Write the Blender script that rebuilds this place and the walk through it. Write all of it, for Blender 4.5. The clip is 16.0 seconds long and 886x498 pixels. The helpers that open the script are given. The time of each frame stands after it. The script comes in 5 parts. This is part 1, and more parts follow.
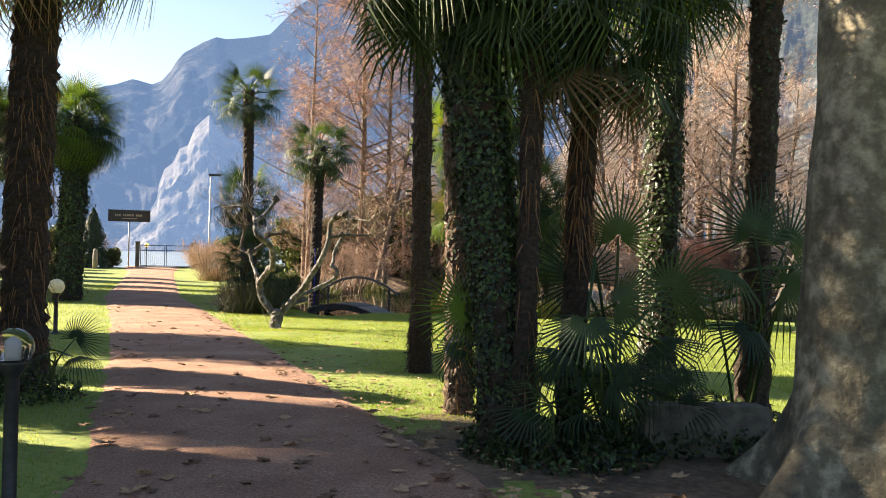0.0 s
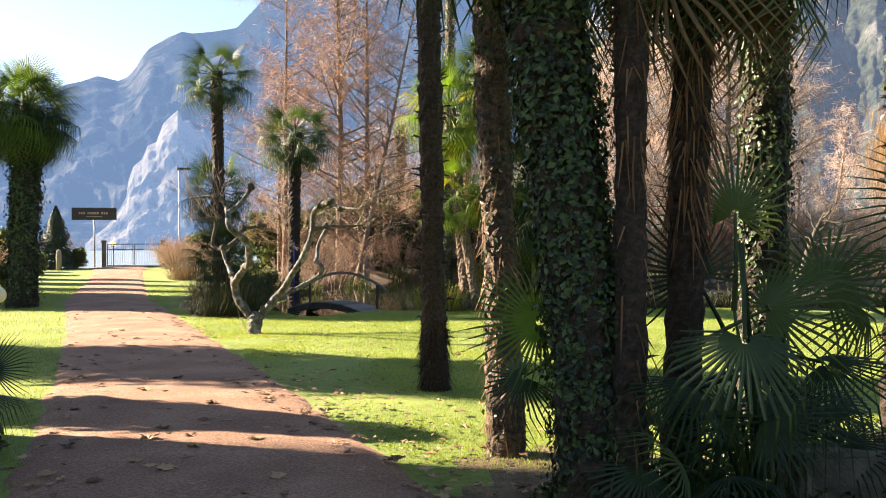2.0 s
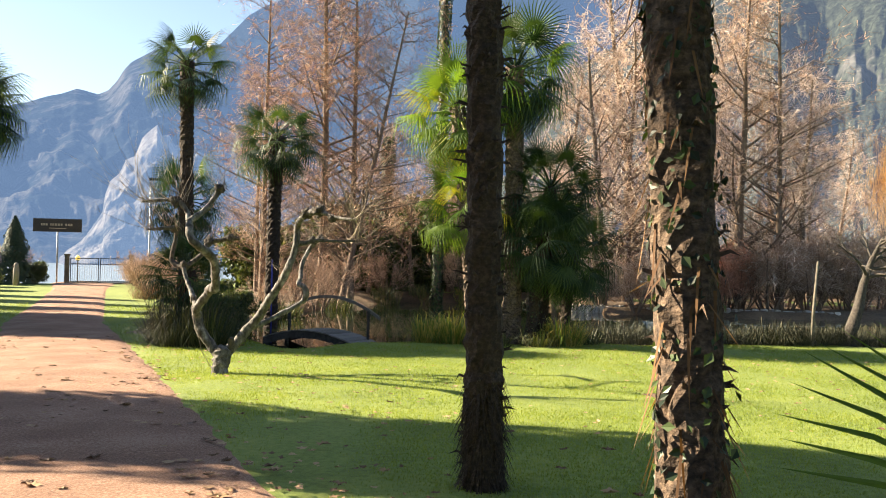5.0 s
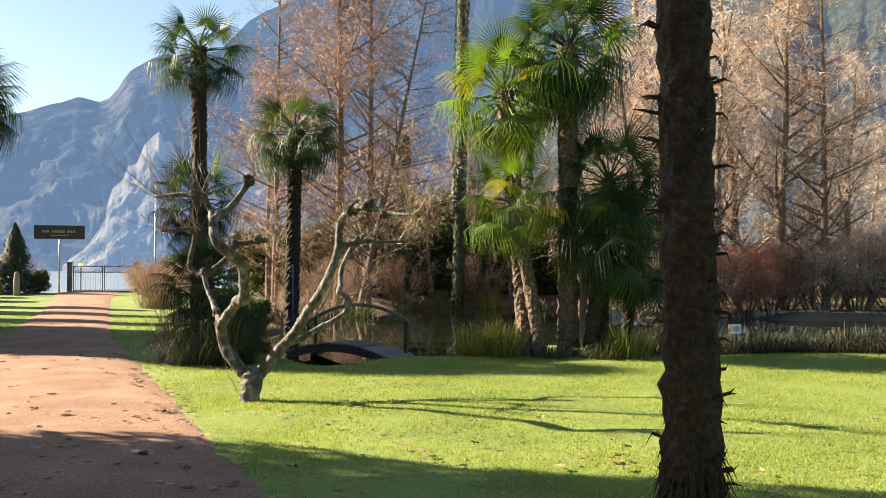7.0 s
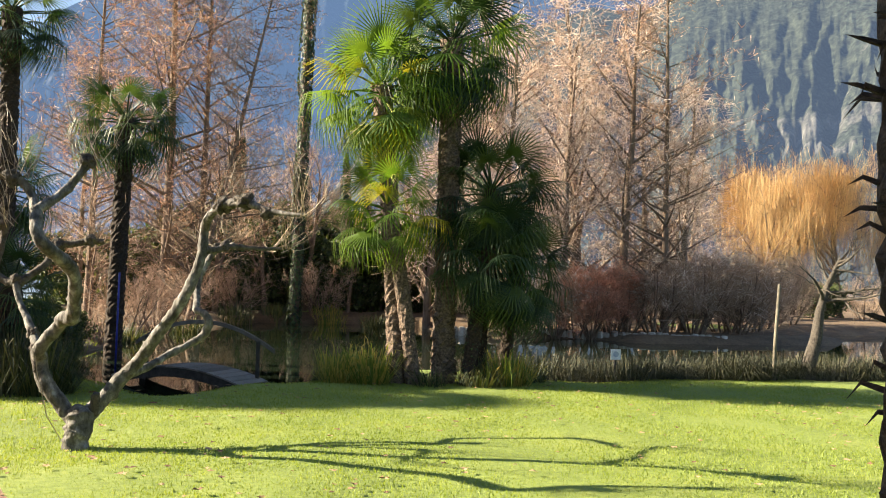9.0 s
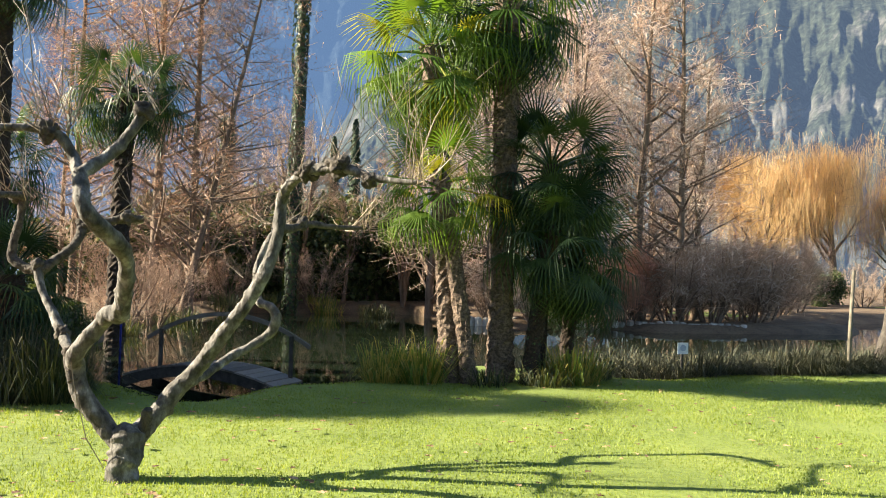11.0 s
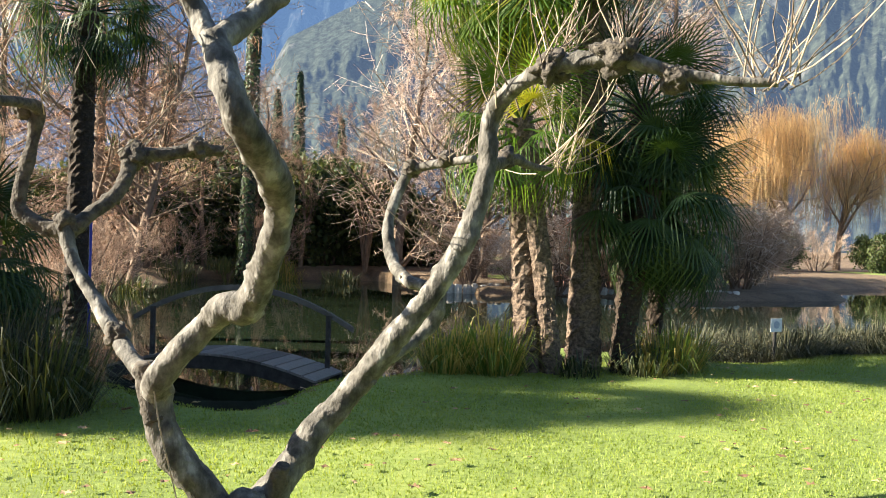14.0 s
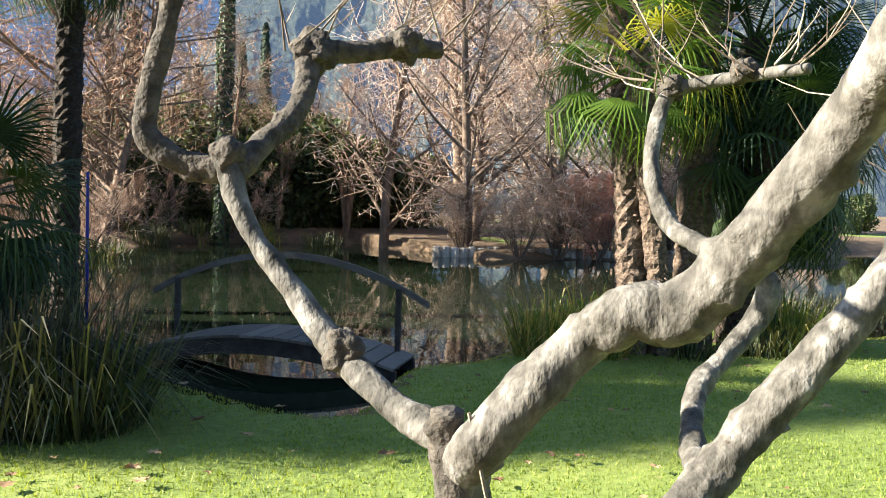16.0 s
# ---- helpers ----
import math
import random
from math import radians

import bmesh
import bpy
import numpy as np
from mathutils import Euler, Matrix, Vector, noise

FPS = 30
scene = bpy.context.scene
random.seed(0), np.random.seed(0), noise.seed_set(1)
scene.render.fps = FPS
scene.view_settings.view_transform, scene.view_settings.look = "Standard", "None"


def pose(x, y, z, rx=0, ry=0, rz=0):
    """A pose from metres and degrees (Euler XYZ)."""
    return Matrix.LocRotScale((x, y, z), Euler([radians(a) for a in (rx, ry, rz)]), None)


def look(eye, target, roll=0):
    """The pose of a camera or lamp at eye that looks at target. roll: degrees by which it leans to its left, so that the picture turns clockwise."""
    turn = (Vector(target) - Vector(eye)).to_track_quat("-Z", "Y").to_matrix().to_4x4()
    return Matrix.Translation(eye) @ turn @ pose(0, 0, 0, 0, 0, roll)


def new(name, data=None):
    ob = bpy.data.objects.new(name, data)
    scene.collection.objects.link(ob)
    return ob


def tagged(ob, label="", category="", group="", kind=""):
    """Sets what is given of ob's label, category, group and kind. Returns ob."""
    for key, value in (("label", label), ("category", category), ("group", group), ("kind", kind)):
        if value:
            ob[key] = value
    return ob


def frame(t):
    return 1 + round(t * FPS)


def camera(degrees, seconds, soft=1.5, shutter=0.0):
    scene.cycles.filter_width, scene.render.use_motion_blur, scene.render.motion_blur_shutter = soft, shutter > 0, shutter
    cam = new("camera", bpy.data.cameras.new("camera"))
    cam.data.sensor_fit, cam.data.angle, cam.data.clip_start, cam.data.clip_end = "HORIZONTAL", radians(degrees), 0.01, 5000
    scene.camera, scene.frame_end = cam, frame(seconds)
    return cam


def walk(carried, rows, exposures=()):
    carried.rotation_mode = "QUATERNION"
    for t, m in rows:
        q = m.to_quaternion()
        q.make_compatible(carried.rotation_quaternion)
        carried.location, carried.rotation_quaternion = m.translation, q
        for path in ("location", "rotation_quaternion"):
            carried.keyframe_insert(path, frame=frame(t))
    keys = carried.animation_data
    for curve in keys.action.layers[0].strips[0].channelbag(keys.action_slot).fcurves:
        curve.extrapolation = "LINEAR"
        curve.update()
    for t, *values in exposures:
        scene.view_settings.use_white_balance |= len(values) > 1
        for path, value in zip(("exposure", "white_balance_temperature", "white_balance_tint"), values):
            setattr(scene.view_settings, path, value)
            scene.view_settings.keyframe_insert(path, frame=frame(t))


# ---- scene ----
cam = camera(54.9, 16.0, 1.0)
METRES, EYE, TILT, LEAN, TURN = 18.5, 1.5, -1.2, 0.0, 0.0
ROWS = [
    (0.0, 0.0, 0.0, 0.0, -0.04, 1.51, -1.36),
    (0.5, -0.0072, 0.026, 0.0013, -0.3, 1.57, -1.1),
    (1.0, -0.0134, 0.0568, 0.0022, -0.08, 1.18, -1.41),
    (1.5, -0.0195, 0.0862, 0.0024, -2.41, 1.62, -0.36),
    (2.0, -0.0262, 0.1173, 0.0022, -1.72, 0.89, 0.26),
    (2.5, -0.0345, 0.1471, 0.0024, -3.22, 0.98, 0.1),
    (3.0, -0.0381, 0.1802, 0.0027, -4.45, 0.57, -0.74),
    (3.5, -0.0436, 0.2085, 0.0034, -4.97, 1.0, 0.19),
    (4.0, -0.0449, 0.2365, 0.0051, -4.11, 1.61, -0.1),
    (6.5, -0.0834, 0.3923, 0.0073, -2.84, 2.55, -1.0),
    (7.0, -0.0956, 0.4195, 0.0089, -2.95, 2.51, -0.05),
    (7.5, -0.1034, 0.4489, 0.0098, -4.67, 3.24, -0.78),
    (8.0, -0.1135, 0.4792, 0.0104, -8.83, 3.46, -1.53),
    (8.5, -0.1221, 0.5059, 0.0113, -13.13, 3.77, -1.6),
    (11.0, -0.1809, 0.6468, 0.0113, -16.85, 2.86, -1.17),
    (11.5, -0.1927, 0.6766, 0.0114, -16.01, 2.66, -1.06),
    (12.0, -0.2023, 0.7082, 0.0119, -15.43, 2.26, -0.4),
    (12.5, -0.2138, 0.7388, 0.0117, -16.34, 1.5, -1.6),
    (13.0, -0.2228, 0.768, 0.013, -18.14, 1.27, -1.59),
    (13.5, -0.232, 0.7978, 0.0127, -20.82, 1.11, -1.33),
    (14.0, -0.2419, 0.8279, 0.0124, -22.18, 0.49, -1.21),
    (14.5, -0.2534, 0.859, 0.0116, -21.26, 0.09, -0.96),
    (15.0, -0.2657, 0.8909, 0.0108, -21.09, -0.55, 0.26),
    (15.5, -0.2733, 0.9236, 0.0109, -22.55, -0.78, -0.13),
    (16.0, -0.2811, 0.9552, 0.0101, -25.54, -2.01, -1.17),
]
EXPOSURES = [(0.0, 2.35, 7000, 16), (1.0, 2.42, 7000, 16), (2.0, 2.47, 7000, 16), (2.5, 2.58, 7000, 15), (3.0, 2.25, 7000, 14), (4.2, 2.35, 7000, 14), (6.3, 2.08, 7000, 10), (8.5, 2.2, 6900, 12), (11.0, 2.25, 6500, 10), (13.0, 2.35, 6450, 10), (14.0, 2.35, 6250, 10), (15.0, 2.38, 5950, 10), (16.0, 2.38, 5950, 10)]
walk(cam, [(t, pose(0, 0, EYE, TILT, LEAN, TURN) @ pose(METRES * x, METRES * y, METRES * z, 90 + pitch, roll, yaw)) for t, x, y, z, yaw, pitch, roll in ROWS], EXPOSURES)

# ---- world and sun ----
SUN_AZ, SUN_EL = 19.0, 25.7          # light travels towards +x, turned to -y by SUN_AZ
world = bpy.data.worlds.new("world")
scene.world = world
world.use_nodes = True
wn = world.node_tree.nodes
sky = wn.new("ShaderNodeTexSky")
sky.sky_type, sky.sun_disc = "NISHITA", False
sky.sun_elevation = radians(SUN_EL)
sky.sun_rotation = radians(270 + SUN_AZ)
sky.air_density, sky.dust_density, sky.ozone_density = 1.0, 0.5, 1.5
wn["Background"].inputs[1].default_value = 0.05
world.node_tree.links.new(sky.outputs[0], wn["Background"].inputs[0])
sun = new("sun", bpy.data.lights.new("sun", "SUN"))
sun.data.energy, sun.data.angle, sun.data.color = 5.0, radians(0.55), (1.0, 0.885, 0.68)
sdir = Vector((math.cos(radians(SUN_AZ)) * math.cos(radians(SUN_EL)), -math.sin(radians(SUN_AZ)) * math.cos(radians(SUN_EL)), -math.sin(radians(SUN_EL))))
sun.matrix_world = look((-40, 40, 40), Vector((-40, 40, 40)) + sdir)


# ---- materials ----
def material(name, colors, scale=8.0, rough=0.8, bump=0.3, bump_scale=None, metal=0.0, translucent=0.0, spec=0.5, stretch=(1, 1, 1), island=0.0, objrand=0.0, tint=(1.6, 1.5, 0.7), detail=6.0, coords="Object", big=0.0, big_scale=0.6):
    """A noise-mixed surface: colors is two or three RGB stops; big adds patches at a coarser scale."""
    m = bpy.data.materials.new(name)
    m.use_nodes = True
    nt, n = m.node_tree, m.node_tree.nodes
    b = n["Principled BSDF"]
    b.inputs["Roughness"].default_value, b.inputs["Metallic"].default_value = rough, metal
    b.inputs["Specular IOR Level"].default_value = spec
    tc = n.new("ShaderNodeTexCoord")
    mp = n.new("ShaderNodeMapping")
    mp.inputs["Scale"].default_value = stretch
    nt.links.new(tc.outputs[coords], mp.inputs[0])
    tex = n.new("ShaderNodeTexNoise")
    tex.inputs["Scale"].default_value, tex.inputs["Detail"].default_value, tex.inputs["Roughness"].default_value = scale, detail, 0.65
    nt.links.new(mp.outputs[0], tex.inputs["Vector"])
    fac = tex.outputs[0]
    if big:
        t2 = n.new("ShaderNodeTexNoise")
        t2.inputs["Scale"].default_value, t2.inputs["Detail"].default_value = big_scale, 3.0
        nt.links.new(mp.outputs[0], t2.inputs["Vector"])
        fac = blend(nt, fac, t2.outputs[0], big)
    if island or objrand:
        g = n.new("ShaderNodeNewGeometry" if island else "ShaderNodeObjectInfo")
        fac = blend(nt, fac, g.outputs["Random Per Island" if island else "Random"], island or objrand)
    ramp = n.new("ShaderNodeValToRGB")
    el = ramp.color_ramp.elements
    k = len(colors)
    while len(el) < k:
        el.new(0.5)
    for i, c in enumerate(colors):
        el[i].position = 0.36 + 0.28 * i / max(1, k - 1)
        el[i].color = (*c, 1)
    nt.links.new(fac, ramp.inputs[0])
    nt.links.new(ramp.outputs[0], b.inputs["Base Color"])
    if bump:
        bt = n.new("ShaderNodeTexNoise")
        bt.inputs["Scale"].default_value, bt.inputs["Detail"].default_value = bump_scale or scale * 2.5, 5.0
        nt.links.new(mp.outputs[0], bt.inputs["Vector"])
        bp = n.new("ShaderNodeBump")
        bp.inputs["Strength"].default_value, bp.inputs["Distance"].default_value = bump, 0.02
        nt.links.new(bt.outputs[0], bp.inputs["Height"])
        nt.links.new(bp.outputs[0], b.inputs["Normal"])
    if translucent:
        tr = n.new("ShaderNodeBsdfTranslucent")
        mul = n.new("ShaderNodeMix")
        mul.data_type, mul.blend_type = "RGBA", "MULTIPLY"
        mul.inputs["Factor"].default_value = 1.0
        mul.inputs[7].default_value = (*tint, 1)
        nt.links.new(ramp.outputs[0], mul.inputs[6])
        nt.links.new(mul.outputs[2], tr.inputs["Color"])
        mix = n.new("ShaderNodeMixShader")
        mix.inputs[0].default_value = translucent
        nt.links.new(b.outputs[0], mix.inputs[1])
        nt.links.new(tr.outputs[0], mix.inputs[2])
        nt.links.new(mix.outputs[0], n["Material Output"].inputs["Surface"])
    return m


def blend(nt, a, b, f):
    mx = nt.nodes.new("ShaderNodeMix")
    mx.inputs["Factor"].default_value = f
    nt.links.new(a, mx.inputs[2])
    nt.links.new(b, mx.inputs[3])
    return mx.outputs[0]


GRASS = material("lawn_soil", [(0.105, 0.145, 0.024), (0.16, 0.215, 0.036), (0.23, 0.27, 0.055)], 14, 0.95, 0.5, 90, big=0.4, big_scale=0.6)
BLADE = material("grass_blade", [(0.145, 0.205, 0.026), (0.19, 0.255, 0.036), (0.25, 0.295, 0.055)], 1.2, 0.6, 0, translucent=0.35, island=0.35)
PATH = material("path_gravel", [(0.15, 0.076, 0.048), (0.29, 0.158, 0.1), (0.44, 0.285, 0.2)], 45, 0.95, 0.8, 160, big=0.3, big_scale=1.3)
EARTH = material("leaf_litter", [(0.05, 0.035, 0.02), (0.13, 0.085, 0.05), (0.22, 0.15, 0.085)], 14, 0.95, 0.9, 40, big=0.4, big_scale=1.2)
# Leaf copies: lighter and yellower ones hold sun through the fan, dark ones shade.
FROND = material("palm_leaf", [(0.013, 0.034, 0.013), (0.028, 0.056, 0.016), (0.052, 0.086, 0.022)], 2.5, 0.52, 0.0, translucent=0.28, objrand=0.6, spec=0.35)
FROND_Y = material("palm_leaf_lit_yellow", [(0.10, 0.16, 0.02), (0.19, 0.24, 0.025), (0.3, 0.28, 0.03)], 2.5, 0.55, 0.0, translucent=0.4, objrand=0.65, spec=0.3)
FROND_L = material("palm_leaf_sunlit", [(0.062, 0.122, 0.018), (0.115, 0.19, 0.028)], 2.5, 0.5, 0.0, translucent=0.5, spec=0.3, objrand=0.5)
FROND_D = material("palm_leaf_dead", [(0.13, 0.085, 0.045), (0.24, 0.16, 0.08)], 6, 0.8, 0.0, translucent=0.15, objrand=0.4)
# Bark browns; the dark one also holds trunk shade, the lighter ones sunlight.
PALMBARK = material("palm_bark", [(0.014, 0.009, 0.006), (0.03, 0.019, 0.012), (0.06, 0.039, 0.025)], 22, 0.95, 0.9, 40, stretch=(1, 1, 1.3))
PALMBARK_L = material("palm_bark_sunlit", [(0.045, 0.032, 0.024), (0.12, 0.084, 0.06), (0.22, 0.16, 0.115)], 20, 0.95, 0.9, 40, stretch=(1, 1, 1.3))
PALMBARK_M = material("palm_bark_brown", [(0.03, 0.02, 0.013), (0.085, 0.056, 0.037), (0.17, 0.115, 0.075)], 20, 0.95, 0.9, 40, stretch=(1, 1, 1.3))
FIBRE = material("palm_fibre", [(0.10, 0.05, 0.022), (0.22, 0.12, 0.055)], 10, 0.9, 0, island=0.6, translucent=0.2)
IVY = material("ivy_leaf", [(0.008, 0.02, 0.006), (0.02, 0.042, 0.01), (0.05, 0.085, 0.018)], 4, 0.5, 0, island=0.7, translucent=0.15)
BARK = material("smooth_bark", [(0.018, 0.016, 0.012), (0.06, 0.054, 0.044), (0.13, 0.12, 0.104), (0.27, 0.255, 0.23)], 11, 0.8, 0.85, 30, big=0.2, big_scale=3.5, stretch=(1, 1, 0.6), detail=8)
BARK_D = material("knuckle_bark", [(0.03, 0.025, 0.02), (0.10, 0.085, 0.068)], 20, 0.95, 1.0, 40)
TWIG = material("young_twig", [(0.11, 0.08, 0.055), (0.38, 0.3, 0.21)], 6, 0.7, 0, island=0.6)
PLANE = material("plane_bark", [(0.05, 0.042, 0.027), (0.13, 0.11, 0.07), (0.34, 0.3, 0.21)], 9, 0.85, 0.8, 30, big=0.45, big_scale=2.2, detail=8)
CYPBARK = material("cypress_bark", [(0.10, 0.068, 0.048), (0.23, 0.165, 0.12)], 6, 0.95, 0.5, 20, stretch=(1, 1, 0.3))
CYPTWIG = material("cypress_twig", [(0.16, 0.11, 0.08), (0.34, 0.24, 0.17)], 3, 0.9, 0, island=0.6)
RUST = material("rusty_needles", [(0.42, 0.26, 0.16), (0.58, 0.4, 0.27), (0.7, 0.53, 0.4)], 0.5, 0.9, 0, island=0.6, translucent=0.35, tint=(1.2, 1.05, 0.9))
PINK = material("bare_twigs", [(0.42, 0.34, 0.285), (0.62, 0.53, 0.46), (0.76, 0.68, 0.61)], 0.4, 0.9, 0, island=0.6, translucent=0.5, tint=(1.15, 1.05, 0.95))
GREYTWIG = material("grey_twigs", [(0.33, 0.23, 0.165), (0.6, 0.46, 0.35)], 0.5, 0.9, 0, island=0.6, translucent=0.3, tint=(1.1, 1.0, 0.9))
REDBUSH = material("reddish_twigs", [(0.42, 0.215, 0.145), (0.66, 0.38, 0.27)], 0.8, 0.9, 0, island=0.6, translucent=0.4, tint=(1.2, 1.0, 0.9))
WILLOW = material("willow_yellow", [(0.42, 0.3, 0.15), (0.64, 0.47, 0.25)], 0.4, 0.9, 0, island=0.5, translucent=0.4, tint=(1.2, 1.1, 0.8))
HEDGE = material("dark_leaf", [(0.03, 0.048, 0.015), (0.06, 0.088, 0.026), (0.105, 0.13, 0.04)], 1, 0.55, 0, island=0.6, translucent=0.25)
CONIF = material("conifer_leaf", [(0.015, 0.035, 0.014), (0.04, 0.065, 0.025)], 1, 0.7, 0, island=0.5)
REED = material("reed_leaf", [(0.022, 0.036, 0.012), (0.045, 0.064, 0.018), (0.1, 0.1, 0.04)], 1, 0.6, 0, island=0.7, translucent=0.25)
SEDGE = material("dark_sedge", [(0.02, 0.026, 0.012), (0.042, 0.048, 0.02), (0.085, 0.08, 0.04)], 1, 0.7, 0, island=0.7)
REED_Y = material("reed_leaf_yellow", [(0.1, 0.16, 0.03), (0.2, 0.24, 0.045), (0.42, 0.33, 0.1)], 1, 0.6, 0, island=0.7, translucent=0.4)
LEAF = material("fallen_leaf", [(0.13, 0.07, 0.035), (0.27, 0.155, 0.075), (0.4, 0.26, 0.14)], 4, 0.8, 0, island=0.7)
# Weathered plank grey, darkened to put the bridge's shade into the colour.
WOOD = material("weathered_plank", [(0.085, 0.078, 0.072), (0.19, 0.175, 0.16)], 6, 0.85, 0.4, 40, stretch=(1, 6, 1), objrand=0.4)
WOODDARK = material("dark_timber", [(0.014, 0.013, 0.012), (0.045, 0.041, 0.038)], 8, 0.8, 0.4, 30)
STONE = material("pale_stone", [(0.25, 0.22, 0.19), (0.4, 0.36, 0.31), (0.52, 0.48, 0.42)], 8, 0.9, 0.6, 25, objrand=0.4)
KERB = material("old_concrete", [(0.06, 0.055, 0.04), (0.13, 0.115, 0.085), (0.2, 0.18, 0.135)], 8, 0.95, 0.6, 50, big=0.4, big_scale=2)
METAL = material("painted_metal", [(0.025, 0.025, 0.027), (0.05, 0.05, 0.052)], 12, 0.5, 0.1, metal=0.4)
GALV = material("galvanised_metal", [(0.3, 0.31, 0.32), (0.45, 0.46, 0.47)], 20, 0.45, 0.1, metal=0.7)
SIGNM = material("sign_board", [(0.028, 0.022, 0.018), (0.05, 0.04, 0.032)], 20, 0.6, 0.1)
INK = material("pale_lettering", [(0.35, 0.29, 0.2), (0.45, 0.38, 0.27)], 20, 0.6, 0)
WHITE = material("white_enamel", [(0.62, 0.63, 0.64), (0.78, 0.79, 0.8)], 20, 0.4, 0.05)
BLUE = material("blue_paint", [(0.012, 0.018, 0.22), (0.02, 0.03, 0.3)], 20, 0.5, 0)
MARK = material("faded_ink", [(0.3, 0.34, 0.44), (0.4, 0.44, 0.52)], 40, 0.6, 0)
FROST = material("lit_frosted_globe", [(0.75, 0.72, 0.66), (0.85, 0.82, 0.76)], 5, 0.25, 0, translucent=0.4)


def glass_material(name, color, rough):
    m = bpy.data.materials.new(name)
    m.use_nodes = True
    b = m.node_tree.nodes["Principled BSDF"]
    b.inputs["Base Color"].default_value, b.inputs["Roughness"].default_value = (*color, 1), rough
    b.inputs["Transmission Weight"].default_value, b.inputs["IOR"].default_value = 1.0, 1.3
    return m


GLASS = glass_material("smoky_glass", (0.55, 0.52, 0.5), 0.12)


def water_material(name, color, scale, strength, rough):
    m = bpy.data.materials.new(name)
    m.use_nodes = True
    nt, n = m.node_tree, m.node_tree.nodes
    b = n["Principled BSDF"]
    b.inputs["Base Color"].default_value, b.inputs["Roughness"].default_value = (*color, 1), rough
    b.inputs["IOR"].default_value = 1.33
    tc, tex, bp = n.new("ShaderNodeTexCoord"), n.new("ShaderNodeTexNoise"), n.new("ShaderNodeBump")
    tex.inputs["Scale"].default_value, tex.inputs["Detail"].default_value = scale, 3
    bp.inputs["Strength"].default_value, bp.inputs["Distance"].default_value = strength, 0.02
    nt.links.new(tc.outputs["Object"], tex.inputs["Vector"])
    nt.links.new(tex.outputs[0], bp.inputs["Height"])
    nt.links.new(bp.outputs[0], b.inputs["Normal"])
    return m


POND = water_material("pond_water", (0.012, 0.018, 0.01), 2.0, 0.08, 0.02)
# The lake's base colour is raised to carry glare and haze.
LAKE = water_material("lake_water", (0.28, 0.36, 0.43), 0.4, 0.5, 0.2)


def mountain_material(name, rock, woods, air, glow, bare):
    """Broken pale limestone over mottled dark woods, with the blue haze of the air painted in as emission for a far
    backdrop. bare: how much rock shows.
    """
    m = bpy.data.materials.new(name)
    m.use_nodes = True
    nt, n = m.node_tree, m.node_tree.nodes
    b = n["Principled BSDF"]
    b.inputs["Roughness"].default_value, b.inputs["Specular IOR Level"].default_value = 1.0, 0.0
    tc = n.new("ShaderNodeTexCoord")

    def field(scale, detail, rough, stretch=(1, 1, 1), twist=0.0):
        mp, tex = n.new("ShaderNodeMapping"), n.new("ShaderNodeTexNoise")
        mp.inputs["Scale"].default_value = stretch
        tex.inputs["Scale"].default_value, tex.inputs["Detail"].default_value, tex.inputs["Roughness"].default_value = scale, detail, rough
        tex.inputs["Distortion"].default_value = twist
        nt.links.new(tc.outputs["Object"], mp.inputs[0])
        nt.links.new(mp.outputs[0], tex.inputs["Vector"])
        return tex.outputs[0]

    def ramp(fac, stops):
        r = n.new("ShaderNodeValToRGB")
        el = r.color_ramp.elements
        while len(el) < len(stops):
            el.new(0.5)
        for e, (pos, c) in zip(el, stops):
            e.position, e.color = pos, (*c, 1)
        nt.links.new(fac, r.inputs[0])
        return r.outputs[0]

    def mixed(fac, c0, c1):
        mx = n.new("ShaderNodeMix")
        mx.data_type = "RGBA"
        nt.links.new(fac, mx.inputs["Factor"])
        nt.links.new(c0, mx.inputs[6])
        nt.links.new(c1, mx.inputs[7])
        return mx.outputs[2]

    trees = field(0.16, 5, 0.75)
    wood = ramp(trees, [(0.34, [c * 0.45 for c in woods]), (0.5, woods), (0.66, [c * 1.9 for c in woods])])
    gully = field(0.05, 10, 0.8, (1, 1, 0.3))
    stone = ramp(gully, [(0.36, [c * 0.3 for c in rock]), (0.5, [c * 0.75 for c in rock]), (0.62, [min(0.8, c * 1.25) for c in rock])])
    where = blend(nt, field(0.012, 12, 0.72, (1, 1, 0.42), 0.6), field(0.0035, 3, 0.5), 0.35)
    # bare rock is commoner on the steep foot than on the wooded heights
    sep, mr, ad = n.new("ShaderNodeSeparateXYZ"), n.new("ShaderNodeMapRange"), n.new("ShaderNodeMath")
    nt.links.new(tc.outputs["Object"], sep.inputs[0])
    nt.links.new(sep.outputs["Z"], mr.inputs["Value"])
    mr.inputs["From Min"].default_value, mr.inputs["From Max"].default_value = 40, 420
    mr.inputs["To Min"].default_value, mr.inputs["To Max"].default_value = bare + 0.03, bare - 0.06
    ad.operation = "ADD"
    nt.links.new(where, ad.inputs[0])
    nt.links.new(mr.outputs[0], ad.inputs[1])
    mask = ramp(ad.outputs[0], [(0.5, (0, 0, 0)), (0.56, (1, 1, 1))])
    nt.links.new(mixed(mask, wood, stone), b.inputs["Base Color"])
    bp = n.new("ShaderNodeBump")
    bp.inputs["Strength"].default_value, bp.inputs["Distance"].default_value = 0.9, 9.0
    nt.links.new(blend(nt, gully, trees, 0.5), bp.inputs["Height"])
    nt.links.new(bp.outputs[0], b.inputs["Normal"])
    # An even blue emission stands in for the air haze.
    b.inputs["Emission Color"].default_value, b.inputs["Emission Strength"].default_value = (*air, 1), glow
    return m


